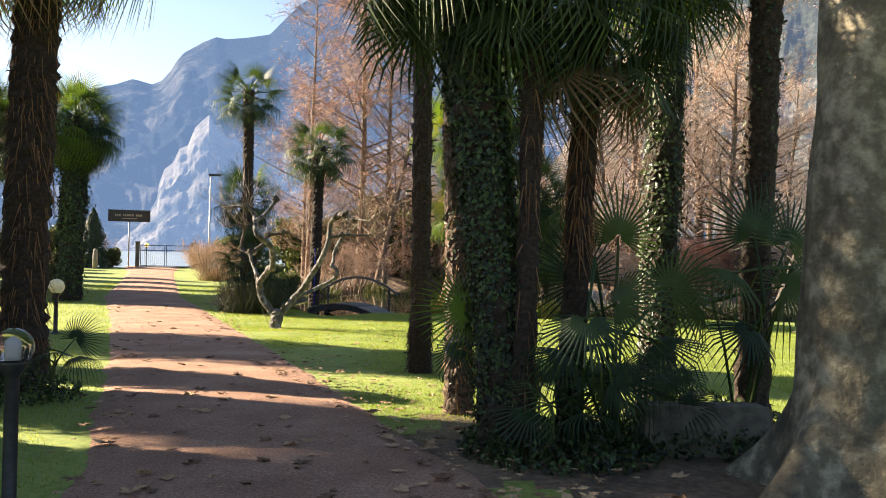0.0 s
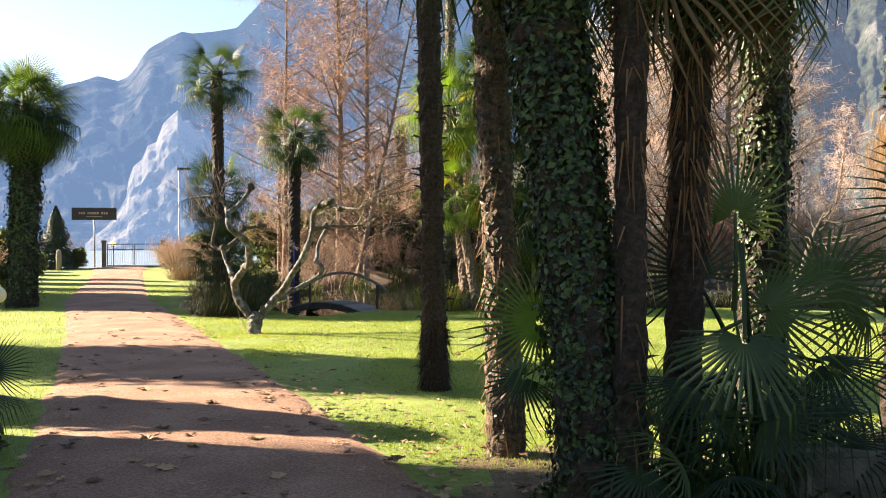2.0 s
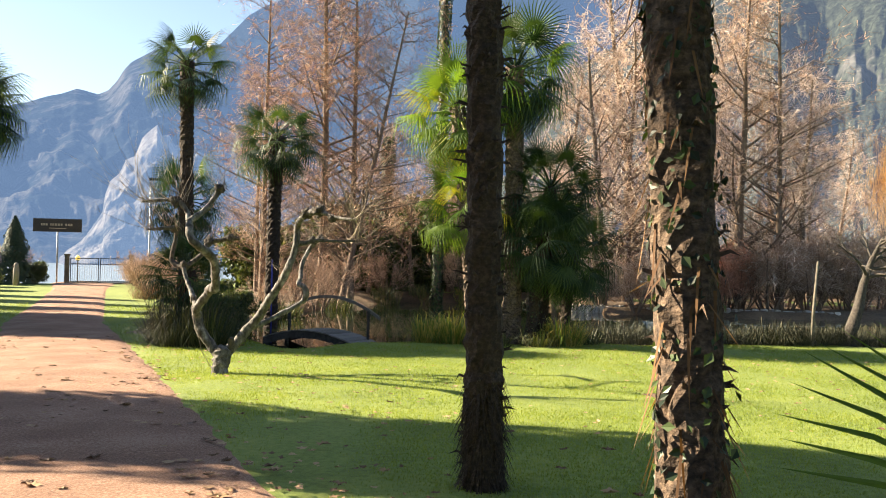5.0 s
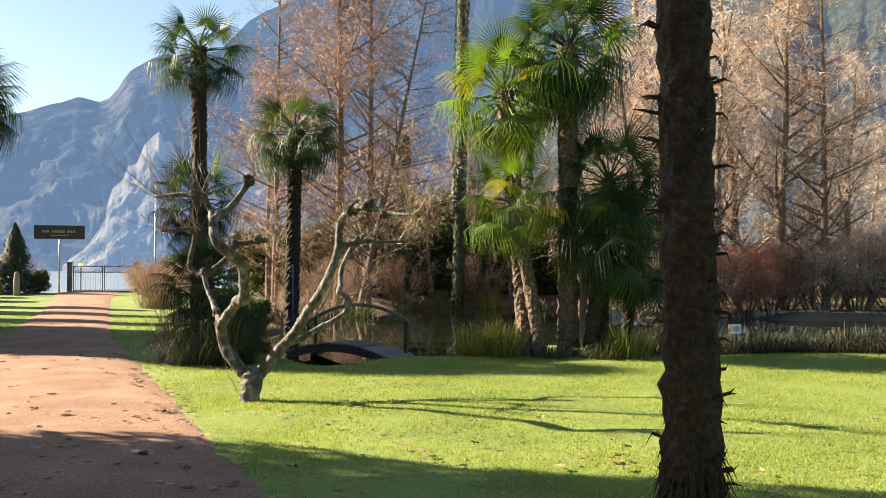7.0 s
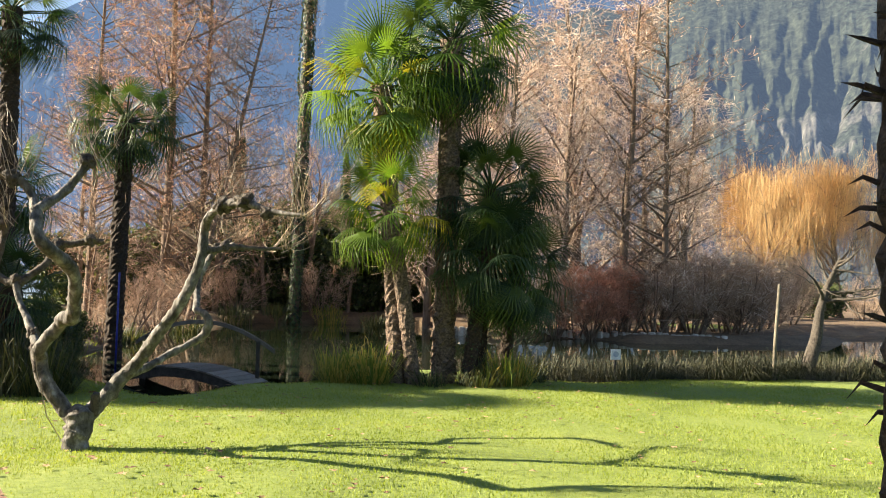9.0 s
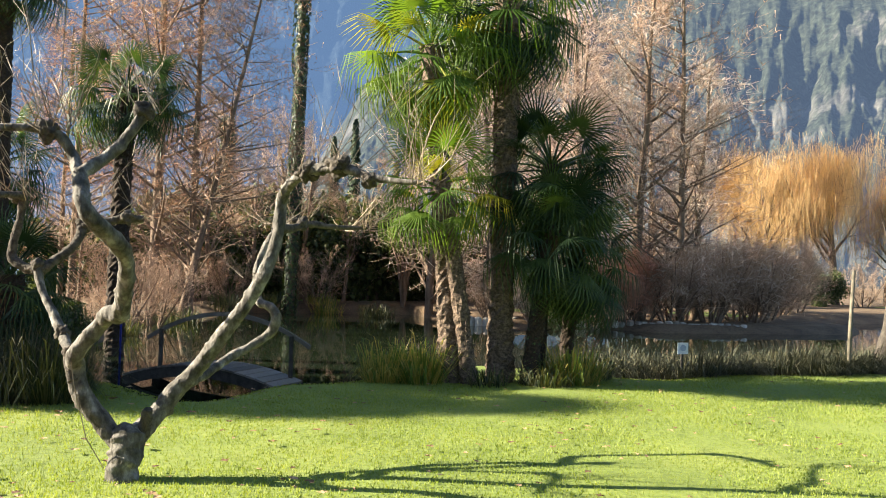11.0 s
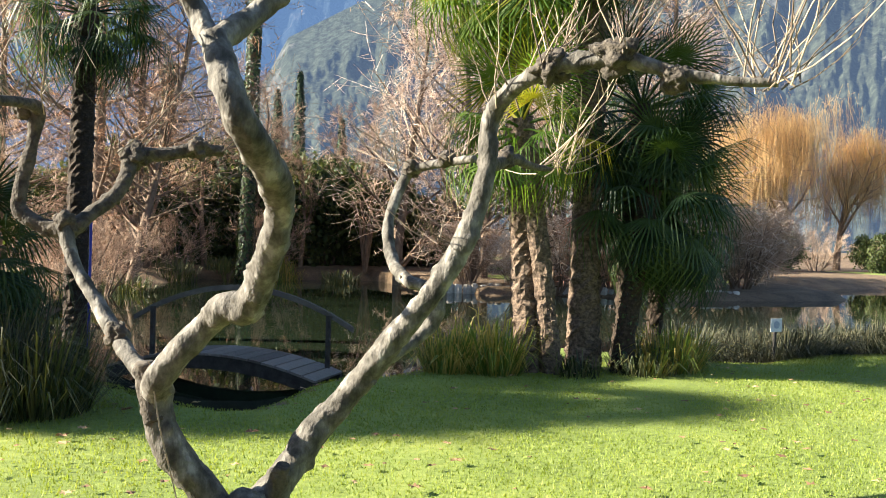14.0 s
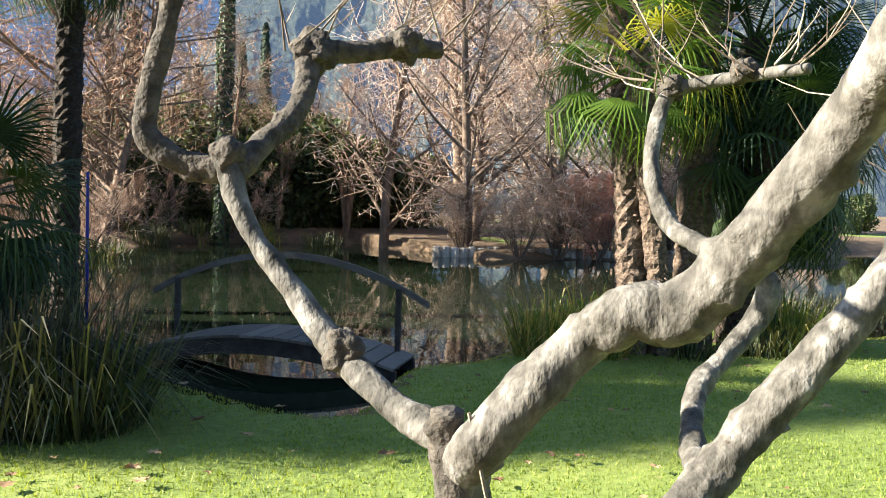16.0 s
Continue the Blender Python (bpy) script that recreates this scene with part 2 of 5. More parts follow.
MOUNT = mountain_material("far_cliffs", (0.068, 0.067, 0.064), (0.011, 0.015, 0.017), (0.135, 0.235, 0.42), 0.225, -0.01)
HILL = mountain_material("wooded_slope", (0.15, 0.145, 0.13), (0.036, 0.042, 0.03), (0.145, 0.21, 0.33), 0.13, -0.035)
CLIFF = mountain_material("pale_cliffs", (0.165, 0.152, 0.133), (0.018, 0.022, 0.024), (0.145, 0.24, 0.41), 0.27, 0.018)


# ---- mesh helpers ----
class MB:
    """Collects vertices and faces for one mesh."""

    def __init__(self):
        self.v, self.f = [], []

    def add(self, vs, fs):
        o = len(self.v)
        self.v.extend(tuple(p) for p in vs)
        self.f.extend(tuple(i + o for i in q) for q in fs)

    def box(self, x0, x1, y0, y1, z0, z1):
        self.add([(x, y, z) for z in (z0, z1) for y in (y0, y1) for x in (x0, x1)],
                 [(0, 2, 3, 1), (4, 5, 7, 6), (0, 1, 5, 4), (2, 6, 7, 3), (0, 4, 6, 2), (1, 3, 7, 5)])

    def tube(self, pts, radii, n=8, rough=0.0, rng=None, cap=True):
        pts = [Vector(p) for p in pts]
        rings, side = [], None
        for i, p in enumerate(pts):
            d = (pts[min(i + 1, len(pts) - 1)] - pts[max(i - 1, 0)]).normalized()
            if side is None:
                side = d.orthogonal().normalized()
            side = (side - d * side.dot(d)).normalized()
            up = d.cross(side)
            ring = []
            for k in range(n):
                a = 2 * math.pi * k / n
                r = radii[i] * (1 + (rng.uniform(-rough, rough) if rough else 0))
                ring.append(p + (side * math.cos(a) + up * math.sin(a)) * r)
            rings.append(ring)
        vs = [q for r in rings for q in r]
        fs = [(i * n + k, i * n + (k + 1) % n, (i + 1) * n + (k + 1) % n, (i + 1) * n + k) for i in range(len(pts) - 1) for k in range(n)]
        if cap:
            fs.append(tuple(range(n - 1, -1, -1)))
            fs.append(tuple((len(pts) - 1) * n + k for k in range(n)))
        self.add(vs, fs)

    def lathe(self, prof, n=16, x=0, y=0):
        """prof: (radius, z) from bottom to top."""
        vs = [(x + r * math.cos(2 * math.pi * k / n), y + r * math.sin(2 * math.pi * k / n), z) for r, z in prof for k in range(n)]
        fs = [(i * n + k, i * n + (k + 1) % n, (i + 1) * n + (k + 1) % n, (i + 1) * n + k) for i in range(len(prof) - 1) for k in range(n)]
        fs += [tuple(range(n - 1, -1, -1)), tuple((len(prof) - 1) * n + k for k in range(n))]
        self.add(vs, fs)

    def twig(self, a, b, w):
        """A thin three-sided twig."""
        a, b = Vector(a), Vector(b)
        d = (b - a).normalized()
        s = d.orthogonal().normalized() * w
        u = d.cross(s)
        self.add([a + s, a - s * 0.5 + u * 0.87, a - s * 0.5 - u * 0.87, b], [(0, 1, 3), (1, 2, 3), (2, 0, 3)])

    def blade(self, base, tip, w, bend, rng):
        """A long grass blade that arches over."""
        base, tip = Vector(base), Vector(tip)
        d = tip - base
        s = Vector((d.y, -d.x, 0))
        s = (s.normalized() if s.length > 1e-4 else Vector((1, 0, 0))) * w
        mid = base + d * 0.55 + Vector((0, 0, bend))
        self.add([base - s, base + s, mid + s * 0.8, mid - s * 0.8, tip], [(0, 1, 2, 3), (3, 2, 4)])

    def leaf(self, p, size, rng, nrm=None):
        """A small folded leaf."""
        n = Vector(nrm) if nrm is not None else Vector((rng.uniform(-1, 1), rng.uniform(-1, 1), rng.uniform(-0.3, 1)))
        n = n.normalized() if n.length > 1e-3 else Vector((0, 0, 1))
        a = n.orthogonal().normalized()
        b = n.cross(a)
        r = rng.uniform(0, 6.28)
        u = (a * math.cos(r) + b * math.sin(r)) * size
        v = n.cross(u) * 0.62
        p = Vector(p)
        self.add([p - u * 0.5, p + v * 0.6 + n * size * 0.12, p + u * 0.65, p - v * 0.6 + n * size * 0.12], [(0, 1, 2), (0, 2, 3)])

    def mesh(self, name, mat, smooth=False):
        me = bpy.data.meshes.new(name)
        me.from_pydata(self.v, [], self.f)
        if smooth:
            me.shade_smooth()
        me.materials.append(mat)
        me.update()
        return me


def part(name, mb, mat, parent=None, label="", smooth=False):
    """Links one mesh object, under a thing or a part where one is given."""
    ob = new(name, mb if isinstance(mb, bpy.types.Mesh) else mb.mesh(name, mat, smooth))
    if parent is not None:
        ob.parent = parent
    return tagged(ob, label)


def thing(name, x, y, z, label, category, group="", rz=0.0):
    e = new(name)
    e.empty_display_size = 0.1
    e.matrix_basis = pose(x, y, z, 0, 0, rz)
    return tagged(e, label, category, group)


def structure(name, mb, mat, label="", smooth=False, category=""):
    ob = part(name, mb, mat, None, label, smooth)
    return tagged(ob, label, category, kind="structure")


def smooth01(a, b, x):
    t = min(1, max(0, (x - a) / (b - a)))
    return t * t * (3 - 2 * t)


def spline(pts, per=6):
    """Catmull-Rom through the points; each is (x, y, z, radius)."""
    P = [np.array(p, float) for p in pts]
    P = [2 * P[0] - P[1]] + P + [2 * P[-1] - P[-2]]
    out = []
    for i in range(1, len(P) - 2):
        for k in range(per):
            t = k / per
            out.append(0.5 * ((2 * P[i]) + (-P[i - 1] + P[i + 1]) * t + (2 * P[i - 1] - 5 * P[i] + 4 * P[i + 1] - P[i + 2]) * t * t + (-P[i - 1] + 3 * P[i] - 3 * P[i + 1] + P[i + 2]) * t ** 3))
    out.append(P[-2])
    return out


# ---- ground ----
POND_LEVEL = -0.52


def path_mid(y):
    """x of the middle of the path."""
    return -0.93 - 0.35 * (y - 5.4) - 0.0016 * max(0, y - 5.4) ** 2 * (1 if y < 30 else 0) - (0.0016 * 24.6 ** 2 - 0.0 if y >= 30 else 0) + 0.02 * max(0, y - 30)


def path_half(y):
    return 1.28 + 0.15 * smooth01(7, 3, y) + 0.5 * smooth01(50, 60, y)


def pond_depth(x, y):
    """Above zero inside the pond; about metres from the bank."""
    near = 26.3 + 0.35 * math.sin(x * 0.9) + 0.25 * math.sin(x * 2.1 + 1) - 3.0 * smooth01(1.6, 0, abs(x + 3.1)) * 0.75
    near += 3.5 * smooth01(-5.0, -7.5, x)
    far = 50.5 + 2.0 * math.sin(x * 0.25) - 9.5 * smooth01(6.5, 8.5, x) + 6 * smooth01(22, 30, x)
    d = min(y - near, far - y, (x + 6.5 - 0.12 * (y - 26)) * 0.8, (48 - x) * 0.5)
    d = min(d, math.hypot((x - 1.9) / 1.0, (y - 26.2) / 1.0) - 1.9)
    return d


def shore(x, y):
    """Above zero towards the lake."""
    return (x + 20.5) * -0.6 + (y - 63.0) * 0.8


def gz(x, y):
    z = -0.015 * min(max(y, 0), 20) + 0.32 * smooth01(34, 60, y)
    d = pond_depth(x, y)
    z -= 1.0 * smooth01(-0.5, 0.9, d)
    z -= 5.0 * smooth01(0.5, 6.0, shore(x, y))
    z += 0.9 * smooth01(58, 90, math.hypot(x - 20, y - 40)) * smooth01(2, -8, shore(x, y)) * (1 if y > 0 else 0)
    return z


def graded(a, b, fine0, fine1, step, grow=1.22):
    out = list(np.arange(fine0, fine1 + 1e-6, step))
    s, x = step, fine1
    while x < b:
        s *= grow
        x += s
        out.append(min(x, b))
    s, x = step, fine0
    while x > a:
        s *= grow
        x -= s
        out.insert(0, max(x, a))
    return out


def build_ground():
    xs, ys = graded(-3000, 3000, -9, 13, 0.22), graded(-3000, 3000, -1, 31, 0.22)
    mb = MB()
    nz = [(x, y, gz(x, y) + 0.02 * noise.noise((x * 0.7, y * 0.7, 0)) + 0.006 * noise.noise((x * 4, y * 4, 3))) for y in ys for x in xs]
    w = len(xs)
    mb.add(nz, [(j * w + i, j * w + i + 1, (j + 1) * w + i + 1, (j + 1) * w + i) for j in range(len(ys) - 1) for i in range(w - 1)])
    ob = structure("ground", mb, GRASS, "green winter lawn with bare patches", True, "lawn")
    ob.data.materials.append(EARTH)
    for p in ob.data.polygons:
        x, y, _ = p.center
        u = noise.noise((x * 1.1, y * 1.1, 8)) * 0.5
        bare = math.hypot((x - 1.6) / 2.1, (y - 7.0) / 1.9) < 1 + u or -0.45 + 0.2 * u < pond_depth(x, y) or (y > 37 and x > -10 and noise.noise((x * 0.3, y * 0.3, 2)) > -0.4) or shore(x, y) > 0.2
        bare = bare or (x < -7.4 + 0.4 * u and y < 14) or (y > 27 and -7.6 < x < -4)
        p.material_index = 1 if bare else 0
    mb = MB()
    rows = graded(-40, 62, 2, 30, 0.15, 1.06)
    cols = 15
    rng = random.Random(5)
    for y in rows:
        h = path_half(y)
        for c in range(cols):
            u = c / (cols - 1) * 2 - 1
            jit = 0.12 * noise.noise((y * 1.3, u * 3, 7)) + 0.1 * noise.noise((y * 3.7, u * 3, 2)) if abs(u) == 1 else 0
            x = path_mid(y) + (h + jit) * u
            yy = y + 0.38 * (u * h) * 0.9
            edge = -0.02 if abs(u) == 1 else 0.03 + 0.025 * (1 - u * u)
            mb.v.append((x, yy, gz(x, yy) + edge + 0.008 * noise.noise((x * 2, yy * 2, 1))))
    for j in range(len(rows) - 1):
        for c in range(cols - 1):
            a = j * cols + c
            mb.f.append((a, a + 1, a + cols + 1, a + cols))
    structure("path", mb, PATH, "pinkish fine gravel path, swept and worn", True, "path")
    mb = MB()
    mb.add([(-12, 20, POND_LEVEL), (60, 20, POND_LEVEL), (60, 66, POND_LEVEL), (-12, 66, POND_LEVEL)], [(0, 1, 2, 3)])
    structure("water", mb, POND, "still dark pond water with reflections", False, "pond")
    mb = MB()
    mb.add([(-2900, 20, -1.9), (2900, 20, -1.9), (2900, 2900, -1.9), (-2900, 2900, -1.9)], [(0, 1, 2, 3)])
    structure("water_lake", mb, LAKE, "lake beyond the gate, glare put into its pale blue", False, "lake")


build_ground()


# ---- mountains ----
def build_mountain(name, ridge, r0, r1, base, rough, seed, mat, label):
    """ridge: (degrees to the right of +y, height over distance)."""
    mb = MB()
    az = np.unique(np.concatenate([np.linspace(ridge[0][0], ridge[-1][0], 160), np.linspace(max(-32, ridge[0][0]), min(70, ridge[-1][0]), 700)]))
    hs = np.interp(az, [a for a, _ in ridge], [h for _, h in ridge])
    m = 80
    for a, h in zip(az, hs):
        for j in range(m):
            s = j / (m - 1)
            r = r0 + (r1 - r0) * s
            x, y = r * math.sin(radians(a)), r * math.cos(radians(a))
            nz = noise.ridged_multi_fractal((x * 0.011 + seed, y * 0.011, s * 4), 0.8, 2.1, 6, 0.9, 2.0) * rough * 0.5 * min(1, 4 * s) * (1 - smooth01(0.75, 1.0, s) * 0.93)
            r += noise.fractal((a * 0.35 + seed, s * 3.0, 5), 0.8, 2.2, 5) * (r1 - r0) * 0.1 * min(1, s * 4) * (1 - smooth01(0.6, 1.0, s))
            x, y = r * math.sin(radians(a)), r * math.cos(radians(a))
            z = base + r * h * (s ** 0.85) + nz * r1 * 0.02
            mb.v.append((x, y, z))
    for i in range(len(az) - 1):
        for j in range(m - 1):
            k = i * m + j
            mb.f.append((k, k + m, k + m + 1, k + 1))
    structure(name, mb, mat, label, True, "mountain")


RIDGE = [(-180, 0.05), (-120, 0.08), (-60, 0.10), (-35, 0.11), (-28, 0.135), (-24.5, 0.162), (-23.07, 0.17), (-21.8, 0.179), (-21.2, 0.182), (-20.3, 0.189), (-19.86, 0.188), (-19.06, 0.185), (-18.5, 0.19), (-18, 0.201), (-17.6, 0.214), (-17.2, 0.223), (-16.6, 0.23), (-16, 0.237), (-15.2, 0.244), (-14.6, 0.243), (-13.2, 0.247), (-11.8, 0.252), (-10, 0.288), (-9, 0.30), (-4, 0.34), (2, 0.40), (10, 0.44), (25, 0.42), (45, 0.40), (70, 0.3), (110, 0.15), (180, 0.05)]
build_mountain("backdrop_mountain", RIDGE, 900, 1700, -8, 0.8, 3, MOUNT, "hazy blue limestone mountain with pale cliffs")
RIDGE2 = [(2, 0.0), (6, 0.09), (8, 0.14), (10, 0.2), (11, 0.235), (13, 0.255), (15.5, 0.28), (18.5, 0.305), (24, 0.34), (27, 0.33), (31, 0.37), (40, 0.38), (55, 0.32), (75, 0.15), (90, 0.0)]
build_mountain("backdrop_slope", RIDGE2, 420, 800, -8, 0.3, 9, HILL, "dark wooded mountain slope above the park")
RIDGE3 = [(-21, 0.0), (-19.6, 0.03), (-18.6, 0.065), (-18.5, 0.082), (-18.2, 0.098), (-17.7, 0.106), (-17.3, 0.122), (-16.8, 0.126), (-16.4, 0.146), (-16.1, 0.152), (-15.5, 0.162), (-15.2, 0.15), (-14.8, 0.152), (-14.4, 0.14), (-13.9, 0.142), (-13.4, 0.126), (-13, 0.135), (-11, 0.12), (-8, 0.15), (-5, 0.13), (-2, 0.155), (2, 0.13), (6, 0.1), (10, 0.0)]
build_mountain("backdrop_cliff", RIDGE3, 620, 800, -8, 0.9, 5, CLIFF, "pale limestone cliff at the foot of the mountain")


# ---- palms ----
def frond_mesh(name, petiole, radius, droop, spread, mat, seed, n=34, cut=0.24):
    """A fan leaf along +y: a stalk, then pleated rays that split and hang at the tips."""
    rng = random.Random(seed)
    mb = MB()
    w = 0.014
    sag = 0.06 * petiole
    mb.tube([(0, 0, 0), (0, petiole * 0.5, sag * 0.6), (0, petiole, 0)], [w * 1.5, w, w * 0.7], 5)
    for k in range(n):
        u = (k + 0.5) / n * 2 - 1
        a = u * radians(spread)
        L = radius * (0.82 + 0.2 * math.cos(a * 0.8)) * rng.uniform(0.9, 1.05)
        half = radians(spread) / n * 1.08
        fold = -0.22 * (1 - math.cos(a)) * radius
        row = []
        for r, ww in ((0.05, 1.0), (cut, 1.0), (0.66, 0.72)):
            rr = r * L
            c = Vector((math.sin(a) * rr, petiole + math.cos(a) * rr, fold * r - droop * radius * max(0, r - 0.25) ** 2 * (0.6 + 0.5 * abs(u))))
            s = Vector((math.cos(a), -math.sin(a), 0)) * math.tan(half) * min(rr, cut * L) * ww
            row.append((c - s, c + Vector((0, 0, 0.35 * s.length)), c + s))
        tipz = fold - droop * radius * (0.62 + 0.5 * abs(u)) * rng.uniform(0.7, 1.2)
        dj = rng.uniform(-0.03, 0.03)
        tip = Vector((math.sin(a + dj) * L * (1 - 0.12 * droop), petiole + math.cos(a + dj) * L * (1 - 0.12 * droop), tipz))
        vs = [p for q in row for p in q] + [tip]
        mb.add(vs, [(0, 1, 4, 3), (1, 2, 5, 4), (3, 4, 7, 6), (4, 5, 8, 7), (6, 7, 9), (7, 8, 9)])
    return mb.mesh(name, mat)


FANS = {}
for key, mat in (("dark", FROND), ("yellow", FROND_Y), ("light", FROND_L), ("dead", FROND_D)):
    FANS[key] = [frond_mesh("frond", 0.62, 0.62, dr, sp, mat, i, 30) for i, (dr, sp) in enumerate([(0.3, 118), (0.6, 128), (1.0, 132)])]


def palm_trunk(mb, h, r, lean, rng, base=1.25):
    n = max(8, int(h / 0.07))
    pts, rad = [], []
    for i in range(n + 1):
        s = i / n
        pts.append((lean[0] * s ** 1.3, lean[1] * s ** 1.3, -0.12 + (h + 0.12) * s))
        rad.append(r * (base - (base - 1) * min(1, s * 5)) * rng.uniform(0.94, 1.06) * (1.12 if s > 0.85 else 1))
    mb.tube(pts, rad, 18, 0.13, rng)
    return pts


def palm(x, y, h, r, fronds, size, label, seed, mix=("dark",), lean=(0, 0), bark=None, ivy=0, ivy_leaf=1.0, spikes=0, fibre=0, dead=0, up=78, down=-55, group="", shag=None, name="palm_tree", stub=1.0):
    """A fan palm: hairy trunk, old leaf stalks, and a crown of fan leaves, each a part of its own."""
    rng = random.Random(seed)
    p = thing(name, x, y, gz(x, y), label, "palm", group)
    mb = MB()
    pts = palm_trunk(mb, h, r, lean, rng)
    part("trunk", mb, bark or PALMBARK, p, "", False)
    if spikes:
        mb = MB()
        for _ in range(spikes):
            s = rng.random()
            c = Vector(pts[int(s * (len(pts) - 1))])
            a = rng.uniform(0, 6.28)
            out = Vector((math.cos(a), math.sin(a), 0))
            side = Vector((-out.y, out.x, 0)) * 0.011
            q = c + out * r * 0.9
            ln = rng.uniform(0.03, 0.1) * stub
            mid = q + out * ln * 0.6 + Vector((0, 0, rng.uniform(0.0, 0.04)))
            tip = q + out * ln + Vector((rng.uniform(-0.02, 0.02), rng.uniform(-0.02, 0.02), rng.uniform(-0.05, 0.05) * stub))
            mb.add([q - side, q + side, q + Vector((0, 0, 0.022)), mid - side * 0.5, mid + side * 0.5, mid + Vector((0, 0, 0.015)), tip], [(0, 1, 4, 3), (1, 2, 5, 4), (2, 0, 3, 5), (3, 4, 6), (4, 5, 6), (5, 3, 6)])
        tagged(part("leaf_base", mb, bark or PALMBARK, p, "stubs of old cut leaf stalks"), kind="stuff")
    if fibre:
        mb = MB()
        for _ in range(fibre):
            s = rng.uniform(shag[0], shag[1]) if shag else rng.uniform(0.0, 1.0)
            c = Vector(pts[int(min(0.999, s) * (len(pts) - 1))])
            a = rng.uniform(0, 6.28)
            out = Vector((math.cos(a), math.sin(a), 0))
            q = c + out * r * rng.uniform(0.9, 1.1) + Vector((0, 0, rng.uniform(-0.1, 0.1)))
            mb.blade(q, q + out * rng.uniform(0.02, 0.14) + Vector((rng.uniform(-0.05, 0.05), rng.uniform(-0.05, 0.05), -rng.uniform(0.08, 0.35))), 0.006, 0.0, rng)
        # the lone palm's fibres take the dark bark colour to stand for shade
        tagged(part("fibre", mb, FIBRE if stub == 1.0 else PALMBARK, p, "loose brown trunk fibres"), kind="stuff")
    if ivy:
        mb = MB()
        for _ in range(ivy):
            s = rng.random() ** 0.9
            c = Vector(pts[int(s * (len(pts) - 1))])
            a = rng.uniform(0, 6.28)
            out = Vector((math.cos(a), math.sin(a), 0))
            lump = 0.95 + 0.45 * max(0, noise.noise((a * 1.2, s * h * 1.4, seed)))
            q = c + out * r * lump * (rng.uniform(0.98, 1.2) if rng.random() < 0.93 else rng.uniform(1.2, 1.6)) + Vector((0, 0, rng.uniform(-0.1, 0.1)))
            mb.leaf(q, rng.uniform(0.022, 0.058) * ivy_leaf, rng, out + Vector((rng.uniform(-0.5, 0.5), rng.uniform(-0.5, 0.5), rng.uniform(-0.2, 0.7))))
        tagged(part("ivy", mb, IVY, p, "glossy ivy climbing the trunk"), kind="stuff")
    top = Vector(pts[-1])
    for i in range(fronds):
        s = (i + 0.5) / fronds
        el = up + (down - up) * s ** 0.8 + rng.uniform(-8, 8)
        az = i * 137.5 + rng.uniform(-14, 14)
        key = mix[rng.randrange(len(mix))]
        if s > 1 - dead:
            key = "dead"
        var = 0 if el > 40 else (1 if el > 0 else 2)
        fr = part("frond", FANS[key][var], None, p)
        k = size * rng.uniform(0.85, 1.1) / 1.2
        fr.matrix_basis = Matrix.Translation(top + Vector((0, 0, -0.25 * s))) @ pose(0, 0, 0, 0, 0, az) @ pose(0, 0, 0, el, rng.uniform(-20, 20), 0) @ Matrix.Scale(k, 4)
    return p


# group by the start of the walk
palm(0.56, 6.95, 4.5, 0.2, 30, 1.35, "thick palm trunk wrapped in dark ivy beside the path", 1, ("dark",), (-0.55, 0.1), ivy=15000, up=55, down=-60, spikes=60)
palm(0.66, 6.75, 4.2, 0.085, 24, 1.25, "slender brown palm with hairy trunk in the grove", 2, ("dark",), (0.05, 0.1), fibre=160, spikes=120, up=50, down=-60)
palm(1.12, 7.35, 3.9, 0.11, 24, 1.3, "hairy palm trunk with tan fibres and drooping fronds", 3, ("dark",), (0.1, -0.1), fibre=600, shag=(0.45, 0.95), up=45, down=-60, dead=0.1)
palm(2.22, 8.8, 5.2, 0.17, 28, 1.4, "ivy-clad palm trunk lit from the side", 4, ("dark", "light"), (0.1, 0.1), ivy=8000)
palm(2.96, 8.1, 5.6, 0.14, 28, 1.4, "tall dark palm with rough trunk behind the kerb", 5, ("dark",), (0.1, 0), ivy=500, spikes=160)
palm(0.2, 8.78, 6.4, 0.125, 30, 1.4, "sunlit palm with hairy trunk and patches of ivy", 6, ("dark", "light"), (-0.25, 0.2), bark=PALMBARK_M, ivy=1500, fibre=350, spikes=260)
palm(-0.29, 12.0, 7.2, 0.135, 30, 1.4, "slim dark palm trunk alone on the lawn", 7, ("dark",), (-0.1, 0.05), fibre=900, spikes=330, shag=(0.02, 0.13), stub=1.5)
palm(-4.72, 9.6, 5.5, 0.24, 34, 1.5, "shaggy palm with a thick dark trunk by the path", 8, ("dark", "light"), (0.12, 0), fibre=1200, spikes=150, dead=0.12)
palm(-12.05, 27.5, 5.9, 0.36, 84, 1.75, "tall palm wrapped in ivy on the far verge", 9, ("dark", "dark", "light"), (0.2, 0), ivy=9000, ivy_leaf=2.2, down=-82)
palm(-13.7, 27.3, 5.4, 0.3, 60, 1.7, "ivy-clad palm in the group on the far verge", 35, ("dark",), (0.1, 0), ivy=5000, ivy_leaf=2.4, down=-82)
palm(-15.4, 28.2, 6.1, 0.3, 60, 1.7, "ivy-clad palm in the group on the far verge", 36, ("dark",), (-0.1, 0.1), ivy=5000, ivy_leaf=2.4, down=-82)
palm(-6.4, 28.0, 7.0, 0.17, 30, 1.4, "tall palm with a bare dark trunk", 10, ("dark",), (-0.1, 0), spikes=100, up=62, down=-42)
palm(-6.75, 29.2, 3.6, 0.17, 34, 1.4, "shorter palm with a dense dark crown", 11, ("dark",), (0, 0), spikes=60, down=-60)
